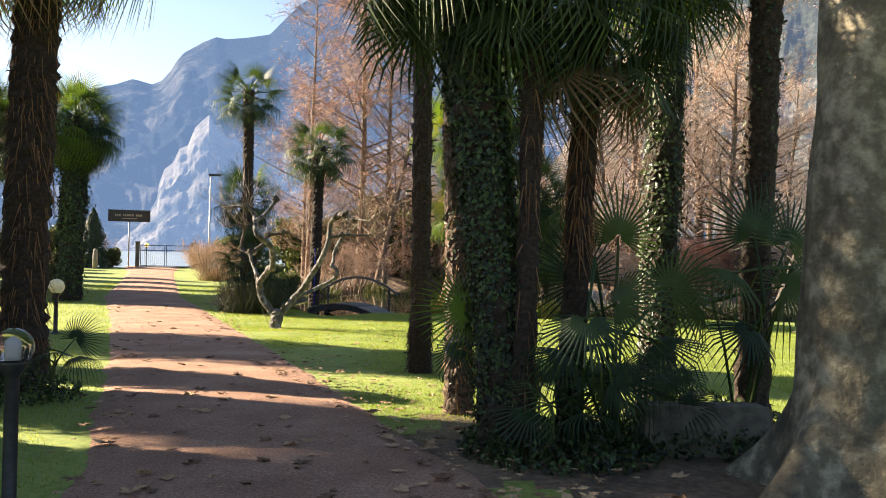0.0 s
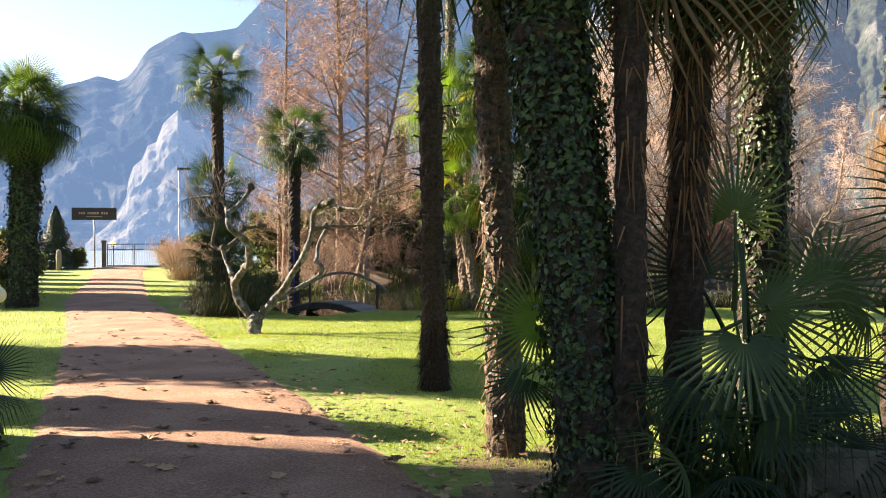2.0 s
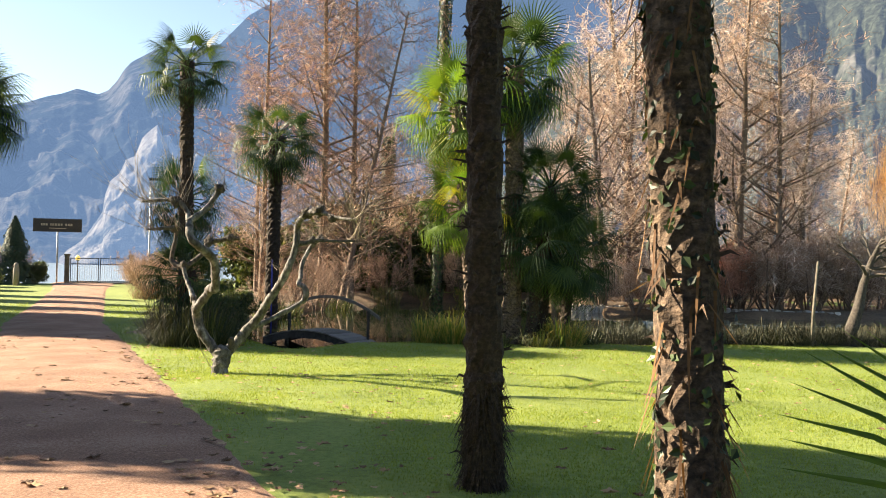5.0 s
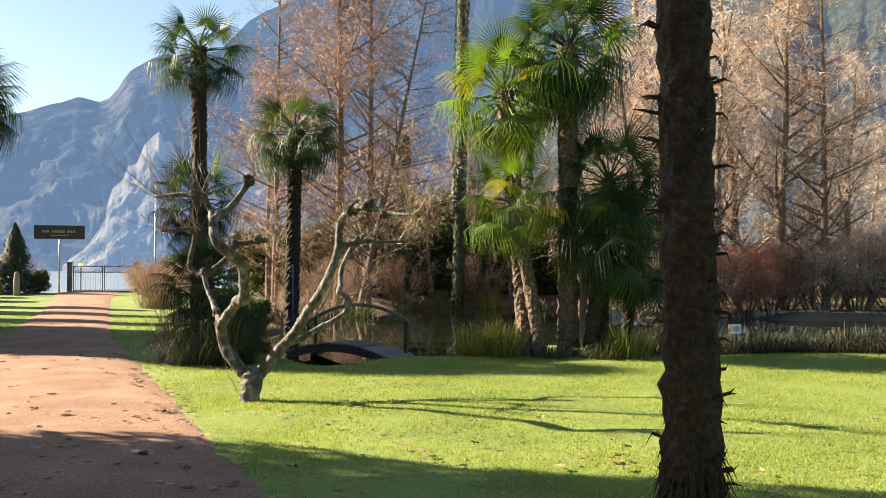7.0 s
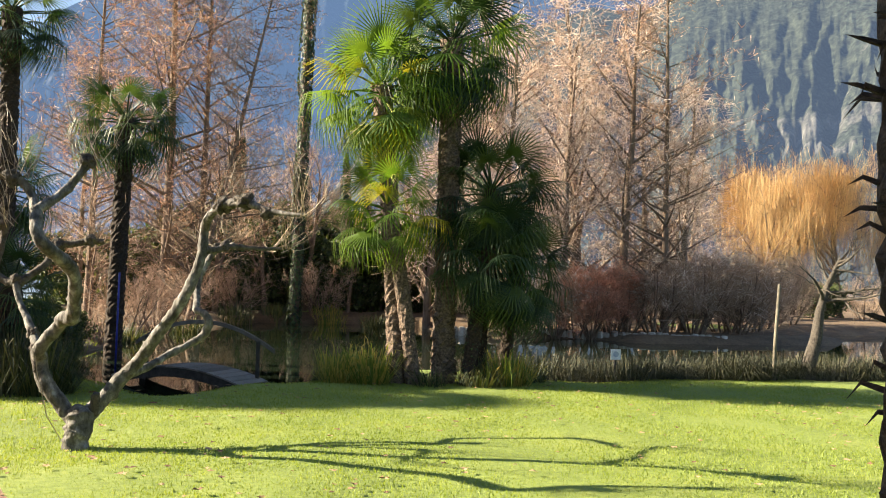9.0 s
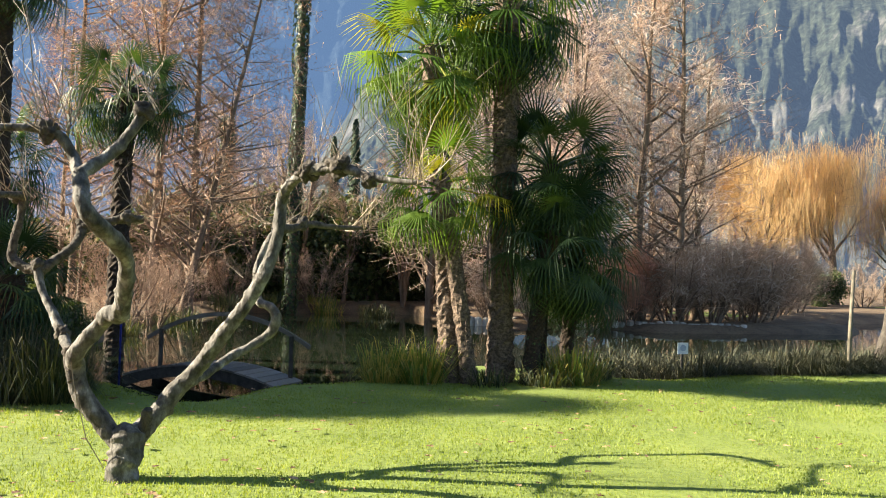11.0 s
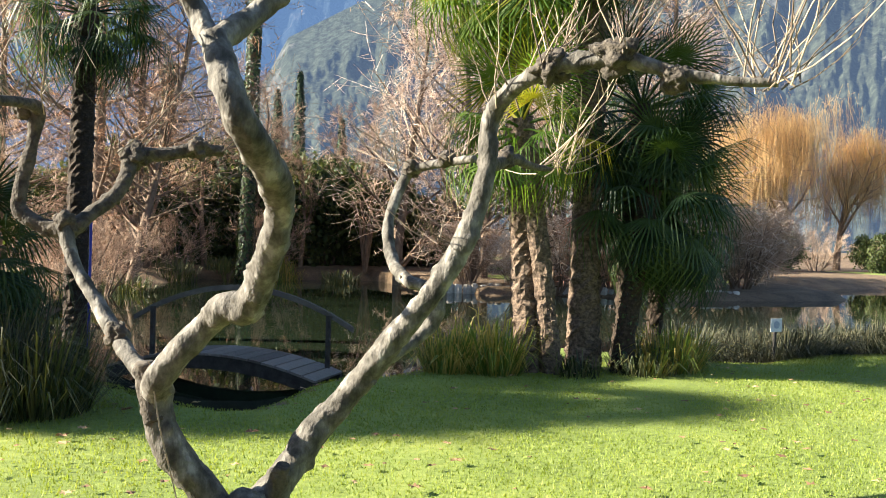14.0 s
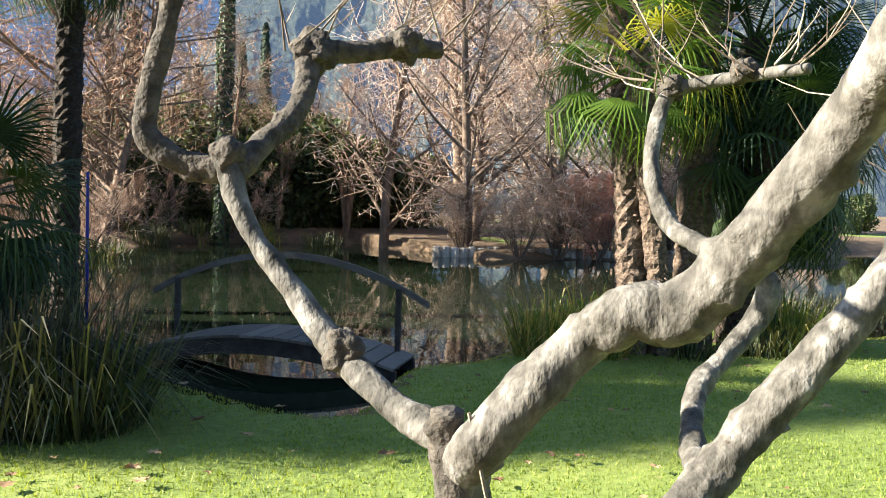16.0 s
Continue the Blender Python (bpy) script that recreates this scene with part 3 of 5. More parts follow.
palm(-4.8, 32.0, 6.7, 0.2, 32, 1.65, "palm with dark trunk and round crown by the pond", 12, ("dark",), (0.1, 0), spikes=120, up=62, down=-42)
palm(-5.7, 25.2, 1.6, 0.17, 34, 1.15, "low palm with dark drooping fronds by the reeds", 13, ("dark",), (0, 0), fibre=300, down=-45)
palm(0.85, 25.35, 5.5, 0.165, 40, 1.55, "leaning palm with yellow-green sunlit fronds on the bank", 14, ("yellow", "light", "light"), (-0.45, 0), bark=PALMBARK_L, spikes=200, down=-65)
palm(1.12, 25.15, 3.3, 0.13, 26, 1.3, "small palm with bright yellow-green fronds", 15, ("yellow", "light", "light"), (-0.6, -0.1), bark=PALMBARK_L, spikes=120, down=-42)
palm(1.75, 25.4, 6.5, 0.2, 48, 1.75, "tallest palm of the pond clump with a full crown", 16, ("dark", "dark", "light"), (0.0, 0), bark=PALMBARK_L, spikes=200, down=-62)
palm(2.45, 25.5, 3.7, 0.14, 42, 1.6, "dark palm in the shade of the pond clump", 17, ("dark",), (0.2, 0), spikes=100, down=-70)
palm(2.1, 25.0, 2.6, 0.13, 34, 1.45, "low shaded palm among reeds by the water", 18, ("dark",), (0.35, -0.1), ivy=500, down=-70)
palm(3.0, 25.6, 2.2, 0.12, 30, 1.35, "short palm at the edge of the pond clump", 19, ("dark",), (0.25, 0), spikes=80, down=-65)

def young_palm(x, y, label, leaves):
    """A stemless young palm. Each leaf: hub, way the rays point, way the blade faces, radius, colour."""
    t = thing("young_palm", x, y, gz(x, y), label, "palm", "young palms")
    for hub, out, face, size, key, var in leaves:
        Y = Vector(out).normalized()
        Z = Vector(face)
        Z = (Z - Y * Z.dot(Y)).normalized()
        X = Y.cross(Z)
        k = size / 0.62
        f = part("frond", FANS[key][var], None, t)
        o = Vector(hub) - Y * 0.62 * k - Vector(t.matrix_basis.translation)
        f.matrix_basis = Matrix.Translation(o) @ Matrix((X, Y, Z)).transposed().to_4x4() @ Matrix.Scale(k, 4)
        mb = MB()
        mb.tube([(0, 0, -0.05), o * 0.6 + Vector((0, 0, 0.12)), o], [0.016, 0.012, 0.01], 5)
        part("stalk", mb, FROND, t)
    return t


young_palm(1.45, 6.9, "young fan palm with broad leaves in dappled light", [
    ((1.04, 6.1, 1.05), (-0.15, -0.45, -0.6), (-0.1, -0.8, 0.75), 0.56, "dark", 2),
    ((1.56, 7.6, 1.68), (0.05, 0.1, 1), (0.1, -1, 0.1), 0.62, "dark", 0),
    ((1.35, 6.6, 1.15), (0.5, -0.3, 0.35), (-0.2, -0.7, 0.7), 0.55, "dark", 1),
    ((1.7, 6.7, 0.85), (0.7, -0.5, -0.1), (0.1, -0.6, 0.8), 0.55, "dark", 2),
    ((0.95, 6.6, 0.75), (-0.7, -0.4, -0.1), (-0.1, -0.6, 0.8), 0.5, "dark", 2),
    ((1.9, 7.1, 1.25), (0.6, 0.1, 0.6), (-0.2, -0.9, 0.5), 0.6, "dark", 1),
    ((1.2, 7.3, 1.3), (-0.4, 0.2, 0.9), (0, -1, 0.4), 0.6, "dark", 0),
])
gr = random.Random(12)
for px, py, lb in ((1.05, 6.75, "low dark young palm at the foot of the ivy trunk"), (1.75, 7.35, "low dark young palm behind the planter")):
    young_palm(px, py, lb, [((px + 0.32 * math.cos(a), py + 0.28 * math.sin(a) - 0.1, 0.3 + 0.34 * gr.random()), (math.cos(a), math.sin(a) * 0.7 - 0.2, gr.uniform(-0.3, 0.5)), (0.1 * math.cos(a), -0.7, 0.7), gr.uniform(0.36, 0.5), "dark", gr.randrange(3)) for a in [0.78 * k + gr.random() * 0.4 for k in range(8)]])
young_palm(0.5, 7.35, "young palm with translucent yellow-green leaf", [
    ((0.22, 7.05, 1.05), (-1, -0.05, 0.0), (0.1, -1, 0.3), 0.5, "light", 0),
    ((0.15, 7.25, 0.7), (-0.8, 0.1, -0.5), (-0.3, -0.8, 0.6), 0.4, "dark", 2),
])
young_palm(2.65, 7.5, "young fan palm behind the planter with lit leaf edges", [
    ((2.55, 7.0, 1.72), (-0.1, 0.2, 1), (0, -1, 0.3), 0.58, "dark", 0),
    ((2.4, 7.0, 1.4), (-1, -0.25, -0.1), (0, -0.5, 1), 0.55, "dark", 1),
    ((2.8, 7.0, 1.3), (0.8, -0.1, 0.2), (0, -0.8, 0.7), 0.58, "dark", 1),
    ((2.5, 6.9, 0.95), (-0.6, -0.5, -0.4), (0, -0.8, 0.7), 0.5, "dark", 2),
    ((2.95, 7.3, 1.65), (0.5, 0.3, 0.9), (0, -1, 0.3), 0.55, "dark", 0),
    ((2.2, 7.2, 1.1), (-0.8, 0.1, 0.3), (0.1, -0.8, 0.6), 0.5, "dark", 1),
])
young_palm(-4.05, 8.9, "low dark young palm beside the path", [
    ((-3.75, 8.75, 0.35), (0.8, -0.3, -0.15), (0, -0.3, 1), 0.36, "dark", 2),
    ((-3.9, 8.6, 0.4), (0.3, -0.8, 0.2), (0, -0.2, 1), 0.36, "dark", 1),
    ((-4.2, 8.7, 0.42), (-0.4, -0.6, 0.4), (0, -0.4, 1), 0.36, "dark", 1),
    ((-3.9, 9.1, 0.5), (0.5, 0.3, 0.8), (0, -1, 0.4), 0.36, "dark", 0),
])


# ---- the pruned tree on the lawn ----
def pruned_tree():
    t = thing("pruned_tree", -3.78, 19.5, gz(-3.78, 19.5), "leafless pruned tree with smooth pale knotted limbs", "tree")
    rng = random.Random(77)
    o = Vector(t.matrix_basis.translation)
    limbs = [
        ("trunk", BARK, [(-3.78, 19.5, -0.42, 0.23), (-3.78, 19.5, -0.25, 0.21), (-3.76, 19.52, -0.05, 0.2), (-3.74, 19.55, 0.08, 0.2), (-3.72, 19.56, 0.14, 0.1)]),
        ("limb", BARK, [(-3.78, 19.56, -0.05, 0.14), (-3.95, 19.6, 0.14, 0.125), (-4.14, 19.62, 0.4, 0.115), (-4.186, 19.626, 0.616, 0.11), (-4.17, 19.51, 0.745, 0.105), (-3.98, 19.4, 0.985, 0.1), (-3.92, 19.29, 1.07, 0.1), (-3.845, 19.22, 1.075, 0.112), (-3.797, 19.04, 1.26, 0.095), (-3.788, 18.77, 1.555, 0.095), (-4.015, 18.4, 1.828, 0.09), (-4.094, 18.54, 2.125, 0.085)]),
        ("limb", BARK, [(-4.095, 18.54, 2.1, 0.065), (-4.14, 18.64, 2.22, 0.06), (-4.24, 18.61, 2.38, 0.058), (-4.36, 18.6, 2.42, 0.05), (-4.6, 18.62, 2.42, 0.04), (-4.85, 18.7, 2.4, 0.028)]),
        ("limb", BARK, [(-4.085, 18.54, 2.11, 0.055), (-3.9, 18.66, 2.28, 0.05), (-3.78, 18.67, 2.43, 0.047), (-3.68, 18.68, 2.6, 0.052), (-3.66, 18.68, 2.68, 0.03)]),
        ("limb", BARK, [(-4.2, 19.66, 0.68, 0.075), (-4.28, 19.9, 0.74, 0.068), (-4.36, 20.12, 0.85, 0.075), (-4.48, 20.3, 1.05, 0.058), (-4.58, 20.42, 1.22, 0.055), (-4.63, 20.49, 1.4, 0.062), (-4.64, 20.5, 1.47, 0.045)]),
        ("limb", BARK_D, [(-4.6, 20.5, 1.4, 0.06), (-4.74, 20.57, 1.42, 0.05), (-4.87, 20.62, 1.5, 0.05), (-4.87, 20.62, 1.62, 0.042), (-4.82, 20.6, 1.85, 0.042), (-4.79, 20.56, 2.06, 0.042), (-4.85, 20.35, 2.07, 0.035), (-5.0, 20.1, 2.04, 0.03), (-5.1, 19.9, 2.02, 0.02)]),
        ("limb", BARK_D, [(-4.62, 20.5, 1.4, 0.055), (-4.5, 20.58, 1.5, 0.05), (-4.37, 20.65, 1.62, 0.052), (-4.31, 20.72, 1.75, 0.05), (-4.27, 20.77, 1.86, 0.055), (-4.1, 20.78, 1.88, 0.05), (-3.92, 20.78, 1.92, 0.047), (-3.75, 20.78, 1.92, 0.04)]),
        ("limb", BARK, [(-3.75, 19.56, -0.02, 0.14), (-3.58, 19.62, 0.16, 0.125), (-3.4, 19.66, 0.385, 0.118), (-3.2, 19.62, 0.62, 0.105), (-3.02, 19.5, 0.9, 0.10), (-2.86, 19.42, 1.13, 0.09), (-2.72, 19.36, 1.39, 0.085), (-2.6, 19.36, 1.75, 0.082), (-2.575, 19.37, 2.04, 0.076), (-2.53, 19.27, 2.17, 0.068), (-2.43, 19.1, 2.26, 0.066), (-2.3, 18.95, 2.3, 0.07), (-2.13, 18.78, 2.29, 0.06), (-1.95, 18.62, 2.22, 0.045), (-1.75, 18.47, 2.18, 0.036), (-1.6, 18.37, 2.17, 0.03)]),
        ("limb", BARK, [(-3.3, 19.68, 0.46, 0.06), (-3.12, 19.95, 0.52, 0.052), (-2.92, 20.15, 0.64, 0.05), (-2.72, 20.22, 0.74, 0.048), (-2.55, 20.25, 0.86, 0.058), (-2.5, 20.22, 1.0, 0.056), (-2.55, 20.26, 1.1, 0.052), (-2.65, 20.38, 1.15, 0.048), (-2.65, 20.65, 1.24, 0.047), (-2.65, 20.8, 1.45, 0.046), (-2.56, 20.9, 1.7, 0.045), (-2.44, 20.93, 1.88, 0.045), (-2.3, 20.7, 1.93, 0.036), (-2.25, 20.3, 1.93, 0.028)]),
        ("limb", BARK_D, [(-2.6, 19.38, 1.82, 0.05), (-2.45, 19.55, 1.83, 0.042), (-2.3, 19.65, 1.88, 0.036), (-2.0, 20.0, 1.88, 0.028), (-1.66, 20.35, 1.9, 0.018)]),
        ("stub", BARK_D, [(-4.19, 19.6, 0.5, 0.06), (-4.236, 19.624, 0.681, 0.056), (-4.241, 19.614, 0.781, 0.056)]),
        ("stub", BARK_D, [(-3.64, 19.56, 0.06, 0.09), (-3.61, 19.5, 0.2, 0.075), (-3.6, 19.46, 0.28, 0.05)]),
    ]
    for nm, mat, pts in limbs:
        mb = MB()
        sp = spline(pts, 12)
        n = 26
        girth = 0.66 if pts[0][3] > 0.062 else 0.85
        r0 = [p[3] * girth * (1 + 0.10 * noise.noise((p[0] * 6, p[1] * 6, p[2] * 6))) for p in sp]
        base = len(mb.v)
        mb.tube([Vector(p[:3]) - o for p in sp], r0, n)
        for i in range(base, len(mb.v)):
            q = Vector(mb.v[i])
            ring = min((i - base) // n, len(sp) - 1)
            c = Vector(sp[ring][:3]) - o
            k = noise.fractal(q * 8.0, 0.8, 2.0, 5) * 0.14 + 0.7 * max(0, noise.noise(q * 16.0 + Vector((9, 2, 4))) - 0.28) - 0.4 * max(0, noise.noise(q * 17.0 + Vector((3, 8, 1))) - 0.3)
            mb.v[i] = tuple(c + (q - c) * (1 + k))
        limb = part(nm, mb, mat, t, "knotted dark limb" if mat is BARK_D else "", True)
        for _ in range(len(pts) if nm == "limb" else 0):
            i = rng.randrange(2 * n, (len(sp) - 2) * n)
            q, c = Vector(mb.v[i]), Vector(sp[i // n][:3]) - o
            kr = r0[i // n] * rng.uniform(0.22, 0.42)
            bm = bmesh.new()
            bmesh.ops.create_icosphere(bm, subdivisions=2, radius=kr)
            for v in bm.verts:
                v.co *= 1 + 0.5 * noise.fractal(v.co / kr * 1.3 + q * 9, 0.9, 2.2, 3)
            bb, seat = MB(), q + (c - q) * 0.25
            bb.add([v.co + seat for v in bm.verts], [[v.index for v in f.verts] for f in bm.faces])
            bm.free()
            part("burr", bb, BARK_D if rng.random() < 0.5 else mat, limb, "", True)
    # swollen knuckles where shoots are cut each year
    for kx, ky, kz, kr in ((-4.32, 18.61, 2.41, 0.08), (-3.68, 18.68, 2.62, 0.075), (-4.27, 20.77, 1.86, 0.085), (-3.9, 20.78, 1.93, 0.075), (-2.4, 19.06, 2.28, 0.09), (-2.18, 18.82, 2.32, 0.10), (-1.97, 18.64, 2.2, 0.07), (-2.44, 20.93, 1.9, 0.065), (-2.3, 20.6, 1.95, 0.06), (-4.36, 20.1, 0.87, 0.066), (-4.64, 20.49, 1.45, 0.06), (-2.35, 19.62, 1.88, 0.06), (-4.85, 20.6, 2.06, 0.06)):
        mb = MB()
        bm = bmesh.new()
        bmesh.ops.create_icosphere(bm, subdivisions=4, radius=kr * 0.95)
        for v in bm.verts:
            v.co *= 1 + 0.5 * noise.fractal(v.co * 17 + Vector((kx, ky, kz)) * 7, 0.9, 2.2, 4)
        off = Vector((kx, ky, kz)) - o
        mb.add([v.co + off for v in bm.verts], [[v.index for v in f.verts] for f in bm.faces])
        bm.free()
        part("knuckle", mb, BARK_D, t, "gnarled dark knuckle", True)
    # long pale shoots
    shoots = [((-4.3, 18.6, 2.42), 16, 1.3, (-0.2, 0, 1)), ((-4.7, 18.65, 2.4), 16, 1.1, (-0.6, 0, 0.7)), ((-3.68, 18.68, 2.64), 12, 1.0, (0, 0, 1)), ((-4.27, 20.77, 1.9), 5, 0.8, (0, 0, 1)), ((-3.85, 20.78, 1.95), 6, 0.8, (0.5, 0, 1)),
              ((-4.8, 20.5, 2.08), 16, 1.1, (-0.2, -0.3, 1)), ((-5.05, 19.95, 2.03), 14, 1.0, (-0.5, -0.3, 0.6)), ((-2.4, 19.06, 2.3), 10, 0.9, (0, 0, 1)), ((-2.15, 18.8, 2.34), 8, 0.9, (0.3, -0.2, 1)), ((-1.62, 18.38, 2.18), 18, 1.15, (0.3, -0.1, 0.8)),
              ((-1.7, 20.3, 1.9), 14, 0.85, (0.6, 0.2, 0.35)), ((-2.3, 20.45, 1.95), 8, 0.7, (0.3, 0, 0.8)), ((-2.44, 20.93, 1.92), 10, 0.8, (-0.5, 0.2, 0.5)), ((-2.55, 19.3, 2.14), 5, 0.7, (-0.2, 0, 1)), ((-2.75, 19.4, 1.42), 4, 0.4, (-0.6, -0.2, 0.4))]
    for p0, n, L, d in shoots:
        mb = MB()
        for _ in range(int(n * 1.3)):
            a = Vector(p0) - o + Vector((rng.uniform(-0.14, 0.14), rng.uniform(-0.12, 0.12), rng.uniform(-0.05, 0.03)))
            v = (Vector(d) + Vector((rng.uniform(-1.1, 1.1), rng.uniform(-1.1, 1.1), rng.uniform(-0.5, 0.5)))).normalized()
            ln = L * rng.uniform(0.35, 1.1)
            pts, q = [a], a
            for s in range(4):
                v = (v + Vector((rng.uniform(-0.28, 0.28), rng.uniform(-0.28, 0.28), 0.15))).normalized()
                q = q + v * ln / 4
                pts.append(q)
                if rng.random() < 0.3:
                    mb.twig(q, q + (v + Vector((rng.uniform(-1, 1), rng.uniform(-1, 1), 0.3))).normalized() * ln * 0.3, 0.003)
            mb.tube(pts, [0.0046, 0.004, 0.0034, 0.0025, 0.0012], 4)
        tagged(part("shoot_spray", mb, TWIG, t, "spray of thin pale shoots"), kind="stuff")
    mb = MB()
    c = Vector((-4.23, 19.52, 0.8)) - o
    mb.tube([c, c + Vector((0.05, -0.06, -0.3)), c + Vector((0.16, -0.05, -0.75)), c + Vector((0.3, -0.02, -1.0))], [0.005] * 4, 4)
    part("cord", mb, TWIG, t, "loose dry stem hanging from the limb")


pruned_tree()


# ---- plane tree, kerb, lamps by the start ----
def plane_tree():
    t = thing("plane_tree", 2.86, 5.9, gz(3.0, 5.9), "broad plane tree trunk with pale flaking bark", "tree")
    mb = MB()
    n, rows = 56, 60
    for i in range(rows):
        z = -0.15 + 1.3 * (i / 24) if i <= 24 else 1.15 + (i - 24) * 0.17
        fl = max(0, 1 - z / 0.9) ** 2
        for k in range(n):
            a = 2 * math.pi * k / n
            root = 0.5 + 0.5 * math.cos(a * 5 + 0.6)
            r = 0.4 - 0.012 * z + fl * (0.12 + 0.42 * root ** 2) + 0.03 * noise.noise((math.cos(a) * 2, math.sin(a) * 2, z * 1.3))
            mb.v.append((r * math.cos(a) + 0.03 * z, r * math.sin(a), z))
    mb.f += [(i * n + k, i * n + (k + 1) % n, (i + 1) * n + (k + 1) % n, (i + 1) * n + k) for i in range(rows - 1) for k in range(n)]
    part("trunk", mb, PLANE, t, "", True)
    rng = random.Random(4)
    for k in range(5):
        mb = MB()
        a = k * 1.3 + 0.4
        pts, q = [], Vector((0.2, 0, 6.0 + 0.2 * k))
        d = Vector((math.cos(a), math.sin(a), 0.9)).normalized()
        for s in range(7):
            pts.append(q.copy())
            q = q + d * 0.8
            d = (d + Vector((rng.uniform(-0.2, 0.2), rng.uniform(-0.2, 0.2), 0.08))).normalized()
        mb.tube(pts, [0.2, 0.17, 0.14, 0.11, 0.08, 0.05, 0.02], 8)
        part("bough", mb, PLANE, t, "", True)


plane_tree()


def kerb_block():
    mb = MB()
    bm = bmesh.new()
    bmesh.ops.create_cube(bm, size=1)
    for v in bm.verts:
        v.co = Vector((v.co.x * 1.05, v.co.y * 0.32, v.co.z * 0.5))
    bmesh.ops.bevel(bm, geom=bm.edges[:], offset=0.03, segments=2, affect="EDGES")
    bmesh.ops.subdivide_edges(bm, edges=bm.edges[:], cuts=2, use_grid_fill=True)
    for v in bm.verts:
        v.co += v.co.normalized() * 0.012 * noise.noise(v.co * 5)
    mb.add([v.co for v in bm.verts], [[v.index for v in f.verts] for f in bm.faces])
    bm.free()
    ob = part("stone_trough", mb, KERB, None)
    ob.matrix_basis = pose(2.2, 7.1, 0.05, 0, 0, 2)
    tagged(ob, "long mossy concrete planter kerb under the palms", "planter")


kerb_block()


def globe_lamp(x, y, h, r, glass, label):
    t = thing("garden_lamp", x, y, gz(x, y), label, "lamp", "garden lamps")
    mb = MB()
    mb.lathe([(0.1, -0.05), (0.1, 0.02), (0.05, 0.05), (0.04, 0.08), (0.04, h - r - 0.06), (0.055, h - r - 0.03), (0.085, h - r + 0.02), (0.085, h - r + 0.05)], 16)
    part("post", mb, METAL, t, "", True)
    mb = MB()
    mb.lathe([(r * math.sin(math.pi * i / 14) + 0.002, h - r * math.cos(math.pi * i / 14)) for i in range(15)], 24)
    part("globe", mb, GLASS if glass else FROST, t, "smoky glass globe" if glass else "white frosted globe", True)
    if glass:
        mb = MB()
        mb.lathe([(0.02, h - r + 0.03), (0.035, h - 0.06), (0.035, h + 0.03), (0.01, h + 0.05)], 12)
        part("bulb", mb, WHITE, t, "white bulb inside", True)


globe_lamp(-2.48, 4.95, 0.97, 0.115, True, "garden lamp with a smoky glass globe on a post")
globe_lamp(-7.5, 16.6, 0.93, 0.15, False, "garden lamp with a white globe on a dark post")
globe_lamp(-21.2, 61.0, 1.6, 0.16, False, "small white globe lamp by the gate")


# ---- gate and sign ----
def gate():
    t = thing("gate", -19.5, 60.0, gz(-19.5, 60), "closed low grey metal double gate at the lakeside", "gate", rz=18)
    for s in (-1, 1):
        mb = MB()
        mb.box(s * 1.86 - 0.14, s * 1.86 + 0.14, -0.14, 0.14, -0.2, 1.75)
        mb.box(s * 1.86 - 0.18, s * 1.86 + 0.18, -0.18, 0.18, 1.75, 1.83)
        part("post", mb, KERB, t)
        leaf = MB()
        a, b = sorted((s * 0.03, s * 1.68))
        for z in (0.12, 1.2, 1.55):
            leaf.box(a, b, -0.025, 0.025, z, z + 0.05)
        for x in (a, b - 0.05):
            leaf.box(x, x + 0.05, -0.03, 0.03, 0.1, 1.62)
        wing = part("gate_leaf", leaf, METAL, t)
        bars = MB()
        for i in range(1, 12):
            x = a + (b - a) * i / 12
            bars.tube([(x, 0, 0.15), (x, 0, 1.56)], [0.009, 0.009], 5)
        tagged(part("bars", bars, GALV, wing, "thin galvanised upright bars"), kind="stuff")
    mb = MB()
    mb.box(-1.7, 1.7, -0.1, 0.1, -0.15, 0.1)
    part("sill", mb, KERB, t)


gate()


def sign():
    t = thing("sign_board", -22.1, 60.0, gz(-22.1, 60), "brown sign board with pale lettering on a pole", "sign", rz=14)
    mb = MB()
    mb.tube([(0, 0, -0.2), (0, 0, 3.9)], [0.05, 0.05], 10)
    part("pole", mb, GALV, t, "", True)
    mb = MB()
    mb.box(-1.4, 1.4, -0.12, -0.06, 3.2, 4.02)
    part("board", mb, SIGNM, t)
    rng = random.Random(3)
    x = -0.95
    while x < 0.9:
        w = rng.uniform(0.07, 0.13)
        mb = MB()
        mb.box(x, x + w, -0.13, -0.121, 3.58, 3.72)
        part("letter", mb, INK, t)
        x += w + (0.16 if rng.random() < 0.18 else 0.045)
    mb = MB()
    mb.box(-0.5, 0.5, -0.13, -0.121, 3.4, 3.44)
    part("line_of_text", mb, INK, t)


sign()


def street_lamp(x, y, h, head, label):
    t = thing("street_lamp", x, y, gz(x, y), label, "lamp post")
    mb = MB()
    mb.tube([(0, 0, -0.2), (0, 0, 1.0), (0, 0, h)], [0.07, 0.06, 0.04], 10)
    part("pole", mb, GALV, t, "", True)
    mb = MB()
    if head == "arm":
        mb.box(-0.1, 0.75, -0.12, 0.12, h - 0.02, h + 0.14)
    else:
        mb.lathe([(0.05, h), (0.16, h + 0.1), (0.2, h + 0.35), (0.06, h + 0.5)], 10)
    part("lamp_head", mb, METAL, t)


street_lamp(-16.6, 60.5, 6.6, "arm", "tall slim lamp post by the lakeside gate")
street_lamp(-25.0, 61.0, 3.3, "top", "dark lamp post with lantern head near the sign")

